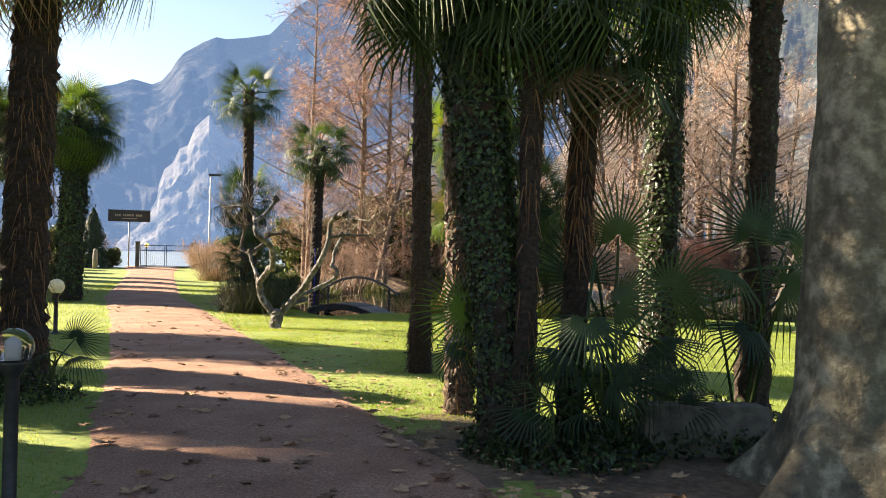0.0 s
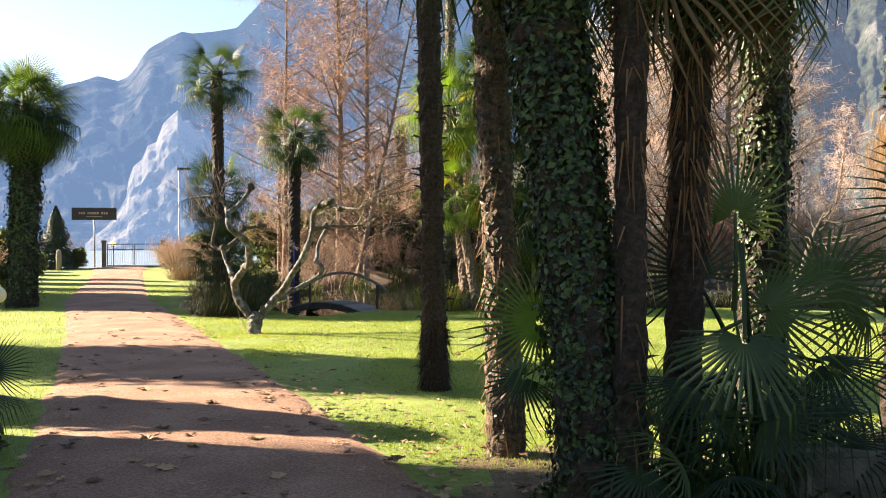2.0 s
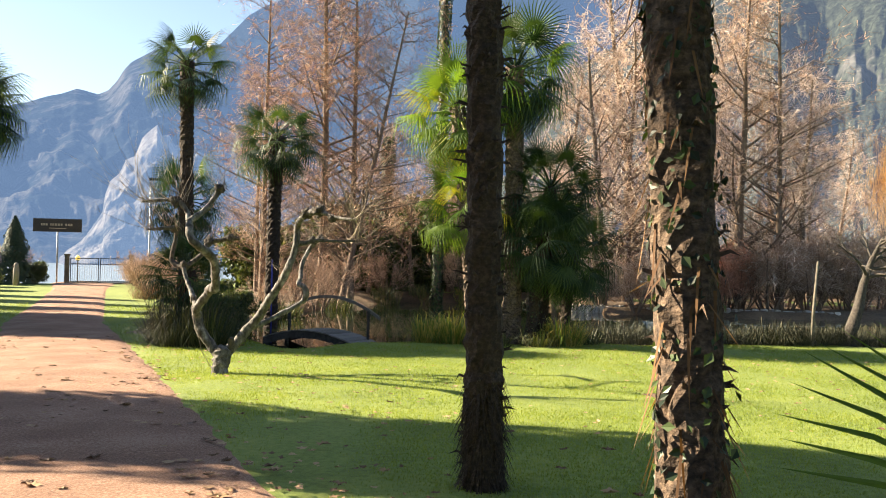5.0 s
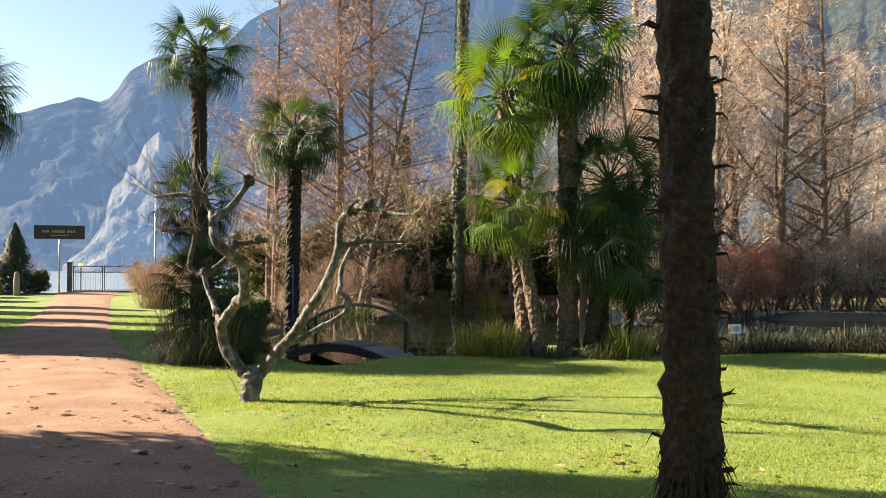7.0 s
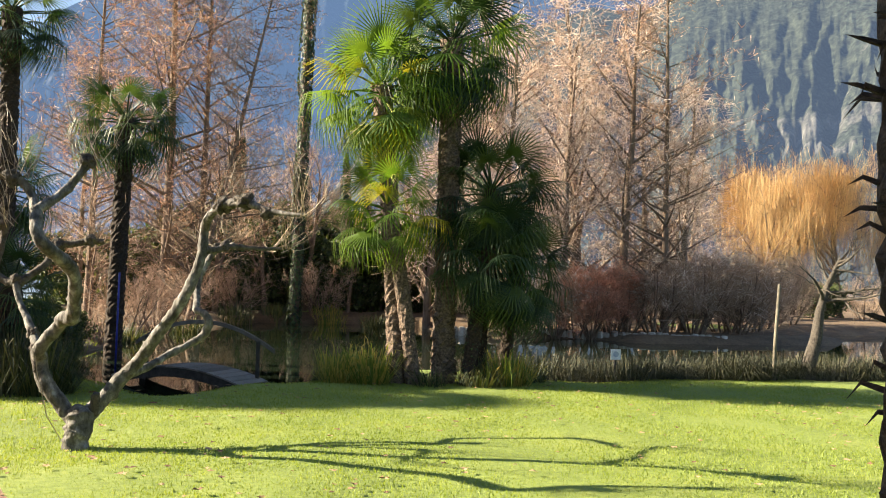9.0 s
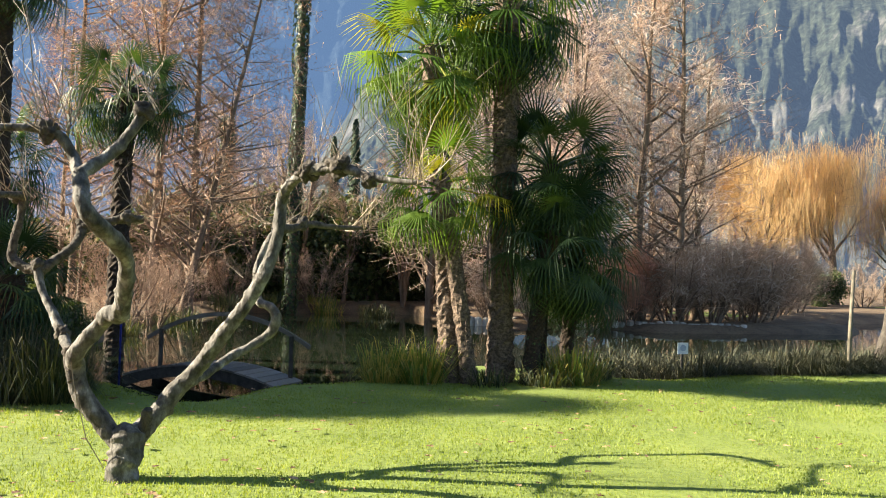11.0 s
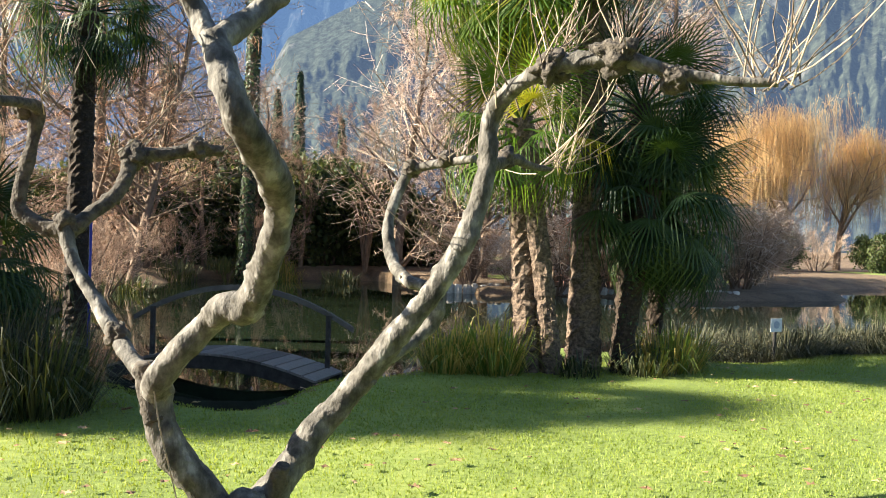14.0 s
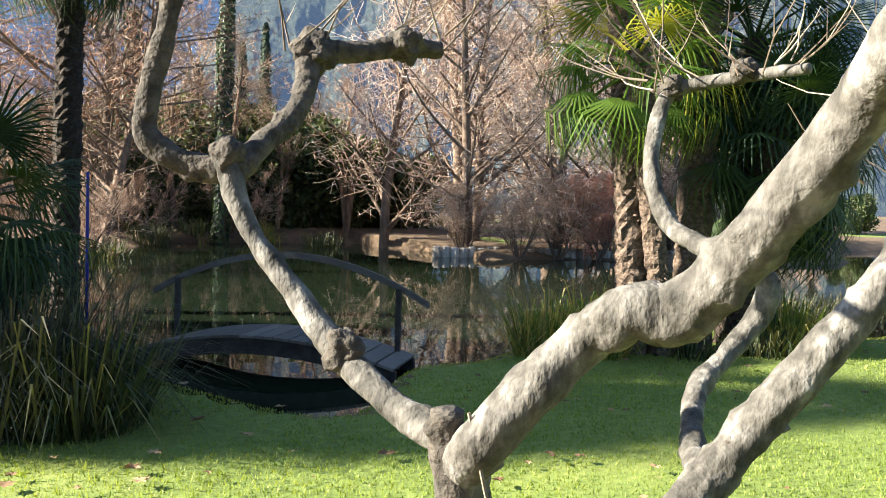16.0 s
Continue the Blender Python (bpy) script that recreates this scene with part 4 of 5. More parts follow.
t = thing("bollard", -22.4, 55.0, gz(-22.4, 55), "weathered stone bollard beside the path", "bollard")
mb = MB()
mb.lathe([(0.16, -0.1), (0.16, 0.95), (0.12, 1.05), (0.14, 1.12), (0.1, 1.25), (0.02, 1.3)], 14)
part("post", mb, STONE, t, "", True)


# ---- bridges ----
def footbridge(p0, p1, rise, width, planks, label, rail=0.0):
    a, b = Vector(p0), Vector(p1)
    d = (b - a)
    L = d.length
    rz = math.degrees(math.atan2(d.y, d.x))
    t = thing("footbridge", a.x, a.y, a.z, label, "bridge", rz=rz)

    def h(s):
        return rise * (1 - (2 * s - 1) ** 2) + (b.z - a.z) * s

    for sy in (-1, 1):
        mb = MB()
        m = 20
        for i in range(m + 1):
            s = i / m
            for dz in (-0.2, -0.03):
                for dy in (-0.035, 0.035):
                    mb.v.append((L * s, sy * width / 2 + dy, h(s) + dz))
        for i in range(m):
            k = i * 4
            mb.f += [(k, k + 4, k + 6, k + 2), (k + 1, k + 3, k + 7, k + 5), (k + 2, k + 6, k + 7, k + 3), (k, k + 1, k + 5, k + 4)]
        mb.f += [(0, 2, 3, 1), (m * 4, m * 4 + 1, m * 4 + 3, m * 4 + 2)]
        part("beam", mb, WOODDARK, t)
    w = L / planks
    me = None
    for i in range(planks):
        s = (i + 0.5) / planks
        if me is None:
            pm = MB()
            pm.box(-w * 0.46, w * 0.46, -width / 2 - 0.06, width / 2 + 0.06, -0.03, 0.0)
            me = pm.mesh("plank", WOOD)
        pl = part("plank", me, None, t)
        slope = math.degrees(math.atan2(h(s + 0.01) - h(s - 0.01), 0.02 * L))
        pl.matrix_basis = pose(L * s, 0, h(s) + 0.002, 0, -slope, 0)
    if rail:
        for sy in (-1,):
            mb = MB()
            m = 24
            for i in range(m + 1):
                u = -0.05 + 1.1 * i / m
                z = rail - 0.4 * (2 * u - 1) ** 2
                for dz in (-0.036, 0.036):
                    for dy in (-0.025, 0.025):
                        mb.v.append((L * u, sy * width / 2 + dy, z + dz))
            for i in range(m):
                k = i * 4
                mb.f += [(k, k + 4, k + 6, k + 2), (k + 1, k + 3, k + 7, k + 5), (k + 2, k + 6, k + 7, k + 3), (k, k + 1, k + 5, k + 4)]
            mb.f += [(0, 2, 3, 1), (m * 4, m * 4 + 1, m * 4 + 3, m * 4 + 2)]
            part("handrail", mb, WOOD, t, "grey arched plank handrail")
            for u in (0.06, 0.94):
                mb = MB()
                mb.box(L * u - 0.028, L * u + 0.028, sy * width / 2 + 0.026, sy * width / 2 + 0.076, -0.5, rail - 0.4 * (2 * u - 1) ** 2)
                part("rail_post", mb, WOODDARK, t)


footbridge((-1.68, 25.85, -0.37), (-4.05, 27.7, -0.37), 0.25, 0.75, 16, "small arched footbridge of grey planks over the inlet", 1.05)


# ---- pond edge ----
def pond_sign():
    t = thing("notice", 5.45, 25.75, gz(5.45, 25.75), "small white notice with a faded mark on a stake", "sign")
    mb = MB()
    mb.box(-0.02, 0.02, -0.02, 0.02, -0.3, 0.62)
    part("stake", mb, WOODDARK, t)
    mb = MB()
    mb.box(-0.11, 0.11, -0.035, -0.022, 0.55, 0.76)
    pl = part("plate", mb, WHITE, t)
    mb = MB()
    mb.lathe([(0.06, 0.0), (0.06, 0.004)], 18)
    mark = part("mark", mb, MARK, pl, "faded grey-blue mark")
    mark.matrix_basis = pose(0, -0.036, 0.66, 90, 0, 0)


pond_sign()

mb = MB()
mb.tube([(-4.55, 30.4, -0.8), (-4.55, 30.4, 1.6)], [0.022, 0.022], 8)
tagged(part("blue_post", mb, BLUE, None, "", True), "thin bright blue pole by the water", "pole")


def grass_clump(name, x, y, n, h, spread, mat, label, seed, w=0.012, lean=0.5):
    rng = random.Random(seed)
    mb = MB()
    z0 = gz(x, y)
    for _ in range(n):
        a, r = rng.uniform(0, 6.28), spread * rng.random() ** 0.6
        bx, by = r * math.cos(a), r * math.sin(a)
        hh = h * rng.uniform(0.5, 1.1)
        out = Vector((math.cos(a), math.sin(a), 0)) * lean * hh * rng.uniform(0.1, 1.5) + Vector((rng.uniform(-0.35, 0.35), rng.uniform(-0.35, 0.35), 0)) * hh
        zb = max(gz(x + bx, y + by), POND_LEVEL) - z0 - 0.05
        mb.blade((bx, by, zb), (bx + out.x, by + out.y, zb + hh * rng.uniform(0.05, 0.9)), w * rng.uniform(0.6, 1.2), hh * 0.32, rng)
    ob = part(name, mb, mat, None)
    ob.matrix_basis = pose(x, y, z0)
    return tagged(ob, label, "grass clump")


for i, (x, y, n, h, s, m, lb) in enumerate([
    # two inlet clumps take the dark sedge colour to stand for shade
    (-5.5, 24.2, 1500, 1.35, 0.6, SEDGE, "tall dark reeds arching over the inlet"), (-4.95, 24.0, 1100, 1.1, 0.45, REED, "tall dark reeds arching over the inlet"), (-5.95, 24.8, 1100, 1.1, 0.5, SEDGE, "tall dark reeds arching over the inlet"),
    (-0.15, 25.55, 520, 0.85, 0.34, REED_Y, "yellowing grass tuft on the pond bank"), (0.35, 25.3, 560, 0.95, 0.36, REED_Y, "yellowing grass tuft on the pond bank"), (1.35, 24.9, 160, 0.45, 0.3, REED, "green grass tuft under the palms"),
    (2.3, 24.8, 360, 0.65, 0.4, REED, "green grass tuft under the palms"), (2.9, 25.0, 560, 0.85, 0.42, REED_Y, "green grass tuft under the palms"), (3.5, 25.5, 260, 0.6, 0.35, REED, "green grass tuft on the pond bank"),
    (-11.9, 44.5, 700, 1.2, 0.8, LEAF, "dry russet grass clump beside the path"),
]):
    grass_clump("reed_clump", x, y, n, h, s, m, lb, 100 + i, 0.0065 if x < -4 else 0.009)
rng = random.Random(8)
for i in range(16):
    x = 4.0 + i * 0.66
    grass_clump("reed_clump", x, 26.25 + 0.2 * math.sin(x * 2), 900, 0.62 + 0.14 * rng.random(), 0.55, SEDGE, "dark low sedge along the water", 200 + i, 0.007, 0.9)
    grass_clump("reed_clump", x + 0.3, 26.75 + 0.2 * math.sin(x * 3), 800, 0.75 + 0.2 * rng.random(), 0.55, SEDGE, "dark low sedge along the water", 240 + i, 0.007, 0.9)
for i, (x, y) in enumerate([(0.5, 51.3), (3.0, 51.8), (5.0, 49.8), (-3.5, 44), (-5.3, 38), (-1.5, 50)]):
    grass_clump("reed_clump", x, y, 350, 0.8, 0.8, REED_Y if i == 1 else REED, "pale grass tuft on the far bank", 300 + i)


def bank_stones():
    rng = random.Random(6)
    t = thing("bank_wall", 7.0, 43.6, POND_LEVEL, "low pale stone edging along the far bank", "stone wall")
    for i in range(38):
        s = i / 37
        x, y = 0.2 + 10.5 * s, 0.4 - 3.4 * s
        mb = MB()
        w, h = rng.uniform(0.13, 0.17), rng.uniform(0.27, 0.36)
        mb.lathe([(w, -0.4), (w * 1.03, h * 0.6), (w * 0.95, h), (w * 0.6, h + 0.03)], 7)
        st = part("stone", mb, STONE, t)
        st.matrix_basis = pose(x + rng.uniform(-0.05, 0.05), y, 0, rng.uniform(-5, 5), rng.uniform(-5, 5), rng.uniform(0, 90))


bank_stones()


# ---- trees and thickets ----
def grow(limbs, fine, rng, p, d, length, r, level, cfg):
    """Grows one branch and its side branches into two meshes: limbs as tubes, fine twigs as slivers."""
    seg = 5
    pts, rad, q = [p], [r], p
    for s in range(seg):
        d = (d + Vector((rng.uniform(-1, 1), rng.uniform(-1, 1), rng.uniform(-1, 1))) * cfg["wander"] + Vector((0, 0, cfg["lift"]))).normalized()
        q = q + d * length / seg
        pts.append(q)
        rad.append(r * (1 - 0.8 * (s + 1) / seg))
    if level == 0:
        limbs[0].tube(pts, rad, 9, cap=False)
    elif r > cfg["thin"]:
        limbs[1].tube(pts, rad, 6, cap=False)
    else:
        for a, b in zip(pts[:-1], pts[1:]):
            fine.twig(a, b + (b - a) * 0.15, max(r * 0.8, cfg["min"]))
    if level >= cfg["levels"]:
        return
    n = cfg["kids"][level]
    for k in range(n):
        s = cfg["start"][level] + (1 - cfg["start"][level]) * (k + rng.random()) / n
        i = min(seg - 1, int(s * seg))
        b = pts[i] + (pts[i + 1] - pts[i]) * (s * seg - i)
        ax = (pts[i + 1] - pts[i]).normalized()
        side = ax.orthogonal().normalized()
        side.rotate(Matrix.Rotation(rng.uniform(0, 6.28), 3, ax))
        nd = (ax * cfg["along"][level] + side + Vector((0, 0, cfg["droop"][level]))).normalized()
        ln = length * cfg["ratio"][level] * rng.uniform(0.6, 1.1) * (1.15 - 0.75 * s if level == 0 else 1)
        grow(limbs, fine, rng, b, nd, ln, max(rad[i] * cfg["rr"], cfg["min"]), level + 1, cfg)


CYPRESS = dict(wander=0.03, lift=0.03, thin=0.02, min=0.011, levels=3, kids=(60, 10, 4), start=(0.12, 0.15, 0.2), along=(0.35, 0.9, 0.8), droop=(0.05, 0.0, -0.2), ratio=(0.3, 0.4, 0.5), rr=0.35)
CROOK = dict(wander=0.3, lift=0.05, thin=0.012, min=0.006, levels=3, kids=(9, 6, 5), start=(0.62, 0.25, 0.2), along=(0.25, 0.7, 0.8), droop=(0.25, 0.25, 0.1), ratio=(0.85, 0.55, 0.5), rr=0.5)
WEEP = dict(wander=0.14, lift=0.06, thin=0.02, min=0.012, levels=3, kids=(14, 8, 5), start=(0.3, 0.2, 0.2), along=(0.8, 0.8, 0.8), droop=(0.5, 0.1, -0.3), ratio=(0.75, 0.5, 0.5), rr=0.5)
BARE = dict(wander=0.16, lift=0.08, thin=0.016, min=0.008, levels=4, kids=(7, 6, 6, 5), start=(0.3, 0.25, 0.2, 0.2), along=(0.9, 0.9, 0.8, 0.8), droop=(0.2, 0.1, 0.0, 0.0), ratio=(0.6, 0.6, 0.55, 0.5), rr=0.6)
FINE = dict(wander=0.09, lift=0.05, thin=0.02, min=0.012, levels=3, kids=(30, 9, 4), start=(0.08, 0.1, 0.1), along=(0.6, 0.8, 0.8), droop=(0.15, 0.0, -0.1), ratio=(0.34, 0.5, 0.5), rr=0.4)
SHRUB = dict(wander=0.16, lift=0.05, thin=0.014, min=0.008, levels=3, kids=(6, 7, 6), start=(0.15, 0.1, 0.1), along=(1.1, 0.9, 0.8), droop=(0.1, 0, 0), ratio=(0.6, 0.5, 0.5), rr=0.5)


def tree_model(h, r, cfg, seed, bark, twig, leafmat=None, leaves=0, stems=1, leafsize=0.12, low=0.25, sliver=0.0, hang=False):
    """Returns the meshes of one tree: trunk and limbs, twigs, leaf clumps."""
    rng = random.Random(seed)
    limbs, fine, leaf = (MB(), MB()), MB(), MB()
    for s in range(stems):
        a = 6.28 * s / stems + rng.random()
        sp = 0.0 if stems == 1 else 0.5
        d = Vector((math.cos(a) * sp, math.sin(a) * sp, 1)).normalized()
        grow(limbs, fine, rng, Vector((math.cos(a) * 0.15 * (stems > 1), math.sin(a) * 0.15 * (stems > 1), -0.3)), d, h * rng.uniform(0.85, 1), r, 0, cfg)
    out = [("trunk", limbs[0].mesh("trunk", bark, True), ""), ("branch_mass", limbs[1].mesh("branch_mass", bark, True), ""), ("twig_mass", fine.mesh("twig_mass", twig), "fine bare twigs")]
    if leaves:
        spots = fine.v[3::4]
        for _ in range(leaves):
            p = spots[rng.randrange(len(spots))]
            if p[2] > low * h:
                for _ in range(2):
                    q = Vector((p[0] + rng.gauss(0, 0.12), p[1] + rng.gauss(0, 0.12), p[2] + rng.gauss(0, 0.1)))
                    if hang:
                        q += Vector((rng.gauss(0, 0.5), rng.gauss(0, 0.5), rng.gauss(0, 0.4)))
                        leaf.twig(q, q + Vector((rng.gauss(0, 0.16), rng.gauss(0, 0.16), -rng.uniform(0.1, 1.4))) * sliver, 0.0095)
                    elif sliver:
                        leaf.twig(q, q + Vector((rng.gauss(0, 1), rng.gauss(0, 1), rng.gauss(-0.3, 0.8))) * sliver, 0.016)
                    else:
                        leaf.leaf(q, leafsize * rng.uniform(0.6, 1.3), rng)
        out.append(("foliage", leaf.mesh("foliage", leafmat), ""))
    return out


def plant(model, name, x, y, label, category, rz=0, scale=1.0, group="", z=None):
    t = thing(name, x, y, gz(x, y) if z is None else z, label, category, group, rz)
    t.scale = (scale, scale, scale)
    for nm, me, lb in model:
        ob = part(nm, me, None, t, lb)
        if nm != "trunk":
            ob["kind"] = "stuff"
    return t


CYP1 = tree_model(20, 0.22, CYPRESS, 1, CYPBARK, CYPTWIG, RUST, 3000, low=0.1, sliver=0.22)
CYP2 = tree_model(18, 0.19, CYPRESS, 2, CYPBARK, CYPTWIG, RUST, 1300, low=0.3, sliver=0.2)
PNK1 = tree_model(13, 0.2, FINE, 3, CYPBARK, PINK, PINK, 500, low=0.02, sliver=0.35)
PNK2 = tree_model(11, 0.16, FINE, 4, CYPBARK, PINK, PINK, 400, low=0.02, sliver=0.3)
BARE1 = tree_model(5.5, 0.13, BARE, 5, CYPBARK, GREYTWIG)
BARE2 = tree_model(4.5, 0.10, BARE, 6, CYPBARK, GREYTWIG)
BUSH = tree_model(2.6, 0.035, SHRUB, 7, CYPBARK, GREYTWIG, stems=9)
RBUSH = tree_model(3.0, 0.04, SHRUB, 8, CYPBARK, REDBUSH, REDBUSH, 1500, stems=12, low=0.0, sliver=0.2)
PBUSH = tree_model(3.0, 0.045, SHRUB, 12, CYPBARK, GREYTWIG, PINK, 500, stems=12, low=0.0, sliver=0.25)
LBUSH = tree_model(2.2, 0.04, SHRUB, 9, CYPBARK, GREYTWIG, HEDGE, 9000, stems=10, leafsize=0.13, low=0.0)
BARE3 = tree_model(3.4, 0.19, CROOK, 11, BARK_D, BARK_D)
WILL = tree_model(10, 0.3, WEEP, 10, CYPBARK, WILLOW, WILLOW, 2400, low=0.1, sliver=2.2, hang=True)

plant(CYP1, "bald_cypress", -4.5, 46, "tall bald cypress with rusty needles", "tree", 0, 1.0)
plant(CYP2, "bald_cypress", -3.2, 47, "bare bald cypress with tiered twigs", "tree", 80, 1.0)
plant(CYP2, "bald_cypress", -7.6, 48, "bald cypress with thin rusty crown", "tree", 200, 0.9)
plant(CYP1, "bald_cypress", -8.5, 52, "rust-brown bald cypress near the lake", "tree", 140, 0.62)
lean = plant(CYP2, "bald_cypress", -3.6, 44, "leaning bare bald cypress trunk", "tree", 30, 0.85)
lean.rotation_euler = (0, radians(14), 0.5)

rng = random.Random(31)
for x, y, s, m in [(8.6, 44.5, 1.1, 1), (11.6, 43.3, 1.2, 2), (14.6, 43.5, 1.25, 1), (17.6, 44, 1.1, 2), (10.4, 47.5, 1.4, 2), (14.5, 48.5, 1.5, 1), (18.5, 49, 1.3, 2), (7.2, 49, 1.0, 1), (22, 52, 1.0, 2), (12.5, 53, 1.6, 1), (17, 55, 1.5, 2), (31, 66, 0.9, 1)]:
    plant(PNK1 if m == 1 else PNK2, "bare_tree", x, y, "leafless pinkish-brown tree in a dense stand", "tree", rng.uniform(0, 360), s * rng.uniform(0.92, 1.08), "bare trees behind the pond")
plant(CYP2, "bald_cypress", 16.0, 42.5, "bald cypress with straight grey trunk in the stand", "tree", 10, 0.9)
for x, y in [(12.4, 42.0), (13.6, 42.6)]:
    plant(RBUSH, "red_shrub", x, y, "low reddish leafless shrub at the water", "shrub", rng.uniform(0, 360), rng.uniform(0.85, 1.1), "shrubs on the far bank")
for x, y, s in [(9.6, 42.6, 0.7), (11, 42.3, 0.9), (15.4, 42.2, 1.1), (17.4, 42.4, 1.2), (19.6, 42.6, 1.1), (8.4, 44.4, 0.8)]:
    plant(PBUSH, "bare_shrub", x, y, "pinkish-brown leafless shrub on the far bank", "shrub", rng.uniform(0, 360), s, "shrubs on the far bank")
for x, y, s in [(-2.5, 53, 1.3), (0.0, 54, 1.5), (2.0, 55, 1.4), (4.2, 54, 1.2), (-5.0, 52, 1.3), (-1.0, 58, 1.7), (3.0, 60, 1.8), (7.0, 58, 1.6), (-6.5, 41, 0.9), (9.5, 60, 1.8)]:
    plant(BARE1 if rng.random() < 0.5 else BARE2, "bare_tree", x, y, "leafless grey-brown tree behind the pond", "tree", rng.uniform(0, 360), s, "grey trees behind the pond")
for i in range(15):
    x = -8 + i * 1.35
    plant(LBUSH, "hedge_bush", x, 57.5 + rng.uniform(-1, 1), "dense dark evergreen bush in a hedge row", "hedge", rng.uniform(0, 360), rng.uniform(0.9, 1.2), "hedge behind the pond")
for x, y, s in [(-5.6, 36, 0.55), (-6.2, 34.2, 0.4), (-5.9, 30.5, 0.5), (-7.6, 37, 0.5), (-10.2, 42.5, 0.7), (-7.8, 38.5, 0.5), (-17.0, 37.5, 0.45), (-18.6, 41.5, 0.5), (-20.4, 45.5, 0.55), (-21.8, 49.5, 0.6), (-23.0, 53, 0.5), (-19.5, 39, 0.7), (-24.8, 59, 1.0), (-27, 58, 1.2), (-29, 60, 1.3), (-26, 54, 0.7), (-31, 57, 1.3), (-34, 60, 1.4), (-22.8, 58.5, 0.6), (-13.5, 57, 1.1)]:
    plant(LBUSH if rng.random() < 0.7 else BUSH, "evergreen_shrub", x, y, "dark evergreen shrub between path and pond", "shrub", rng.uniform(0, 360), s, "shrubs between path and pond")
for x, y, s in [(-13.2, 49, 0.9), (-14.4, 52, 0.9), (-5.2, 40.0, 1.0), (-4.4, 42.5, 1.1), (-1.5, 52, 1.0), (2.5, 53, 1.1), (-3.8, 50.5, 1.0)]:
    plant(BUSH, "bare_shrub", x, y, "tangled grey leafless garden shrub", "shrub", rng.uniform(0, 360), s, "leafless shrubs")
for x, y, s in [(36, 64, 1.0), (41, 62, 1.05), (45.5, 62, 0.95), (39, 68, 1.1)]:
    plant(WILL, "willow", x, y, "golden-yellow willow with fine hanging twigs", "tree", rng.uniform(0, 360), s, "willows")
plant(BARE3, "fruit_tree", 10.1, 25.9, "dark leafless tree with crooked spreading branches", "tree", 40, 1.0)
mb = MB()
mb.tube([(9.05, 25.6, -0.7), (9.1, 25.62, 0.5), (9.25, 25.7, 1.75)], [0.04, 0.038, 0.032], 8)
tagged(part("stake", mb, KERB, None, "", True), "grey wooden stake leaning beside the bare tree", "stake")
for x, y, s in [(19.5, 43.5, 1.3), (21.5, 44.5, 1.5), (23.5, 46.5, 1.5), (25.5, 48.5, 1.6), (28, 50.5, 1.6), (12, 42.6, 1.2), (16.4, 42.9, 1.3), (14.2, 42.4, 1.1)]:
    plant(BUSH, "bare_shrub", x, y, "tangled leafless shrub hanging over the water", "shrub", rng.uniform(0, 360), s, "shrubs on the far bank")
plant(BARE1, "bare_tree", -28, 40, "leafless tree on the far side of the path", "tree", 10, 1.2)


for x, y, s in [(-14.9, 53, 0.55), (-16.2, 56.5, 0.5), (-14.0, 55.0, 0.6)]:
    plant(PBUSH, "dry_shrub", x, y, "dry brown leafless shrub beside the gravel path", "shrub", rng.uniform(0, 360), s, "dry shrubs by the path")


def cone_tree(x, y, h, r, label, seed, n, mat=CONIF, slim=False):
    rng = random.Random(seed)
    t = thing("conifer", x, y, gz(x, y), label, "conifer")
    mb = MB()
    mb.tube([(0, 0, -0.2), (0, 0, h * 0.95)], [0.06 + r * 0.06, 0.02], 8)
    part("trunk", mb, CYPBARK, t)
    mb = MB()
    for _ in range(n):
        s = rng.random()
        a = rng.uniform(0, 6.28)
        w = r * ((1 - s) ** 0.8 if not slim else min(1, 4 * s + 0.4) * (1 - s) ** 0.35) * (0.75 + 0.35 * noise.noise((a * 1.5, s * 7, seed)))
        q = Vector((math.cos(a), math.sin(a), 0)) * w * rng.uniform(0.5, 1.05) + Vector((0, 0, s * h))
        mb.leaf(q, rng.uniform(0.1, 0.22) * (h / 5) ** 0.4, rng, (math.cos(a), math.sin(a), 0.7))
    tagged(part("foliage", mb, mat, t), kind="stuff")


cone_tree(-23.6, 57.5, 4.0, 1.8, "small dark conifer beside the sign", 1, 5000)
for i, (x, y, h) in enumerate([(6.5, 72, 11), (8.2, 73, 12.5), (3.5, 70, 9), (12, 76, 10)]):
    cone_tree(x, y, h, 0.75, "slim dark columnar cypress in the distance", 20 + i, 3000, slim=True)


def ivy_tree(x, y, h, seed):
    rng = random.Random(seed)
    t = thing("ivy_tree", x, y, gz(x, y), "tall bare trunk covered in ivy", "tree")
    mb = MB()
    mb.tube([(0, 0, -0.2), (0.1, 0, h * 0.5), (0.3, 0, h)], [0.22, 0.2, 0.12], 9)
    part("trunk", mb, CYPBARK, t, "", True)
    mb = MB()
    for _ in range(5000):
        s, a = rng.random(), rng.uniform(0, 6.28)
        w = 0.28 + 0.25 * max(0, noise.noise((a, s * 9, seed)))
        mb.leaf((math.cos(a) * w + 0.3 * s, math.sin(a) * w, s * h), rng.uniform(0.1, 0.2), rng, (math.cos(a), math.sin(a), 0.4))
    tagged(part("ivy", mb, IVY, t, "dark ivy cover"), kind="stuff")


ivy_tree(1.2, 50.8, 19, 2)
ivy_tree(-1.8, 56, 9, 3)


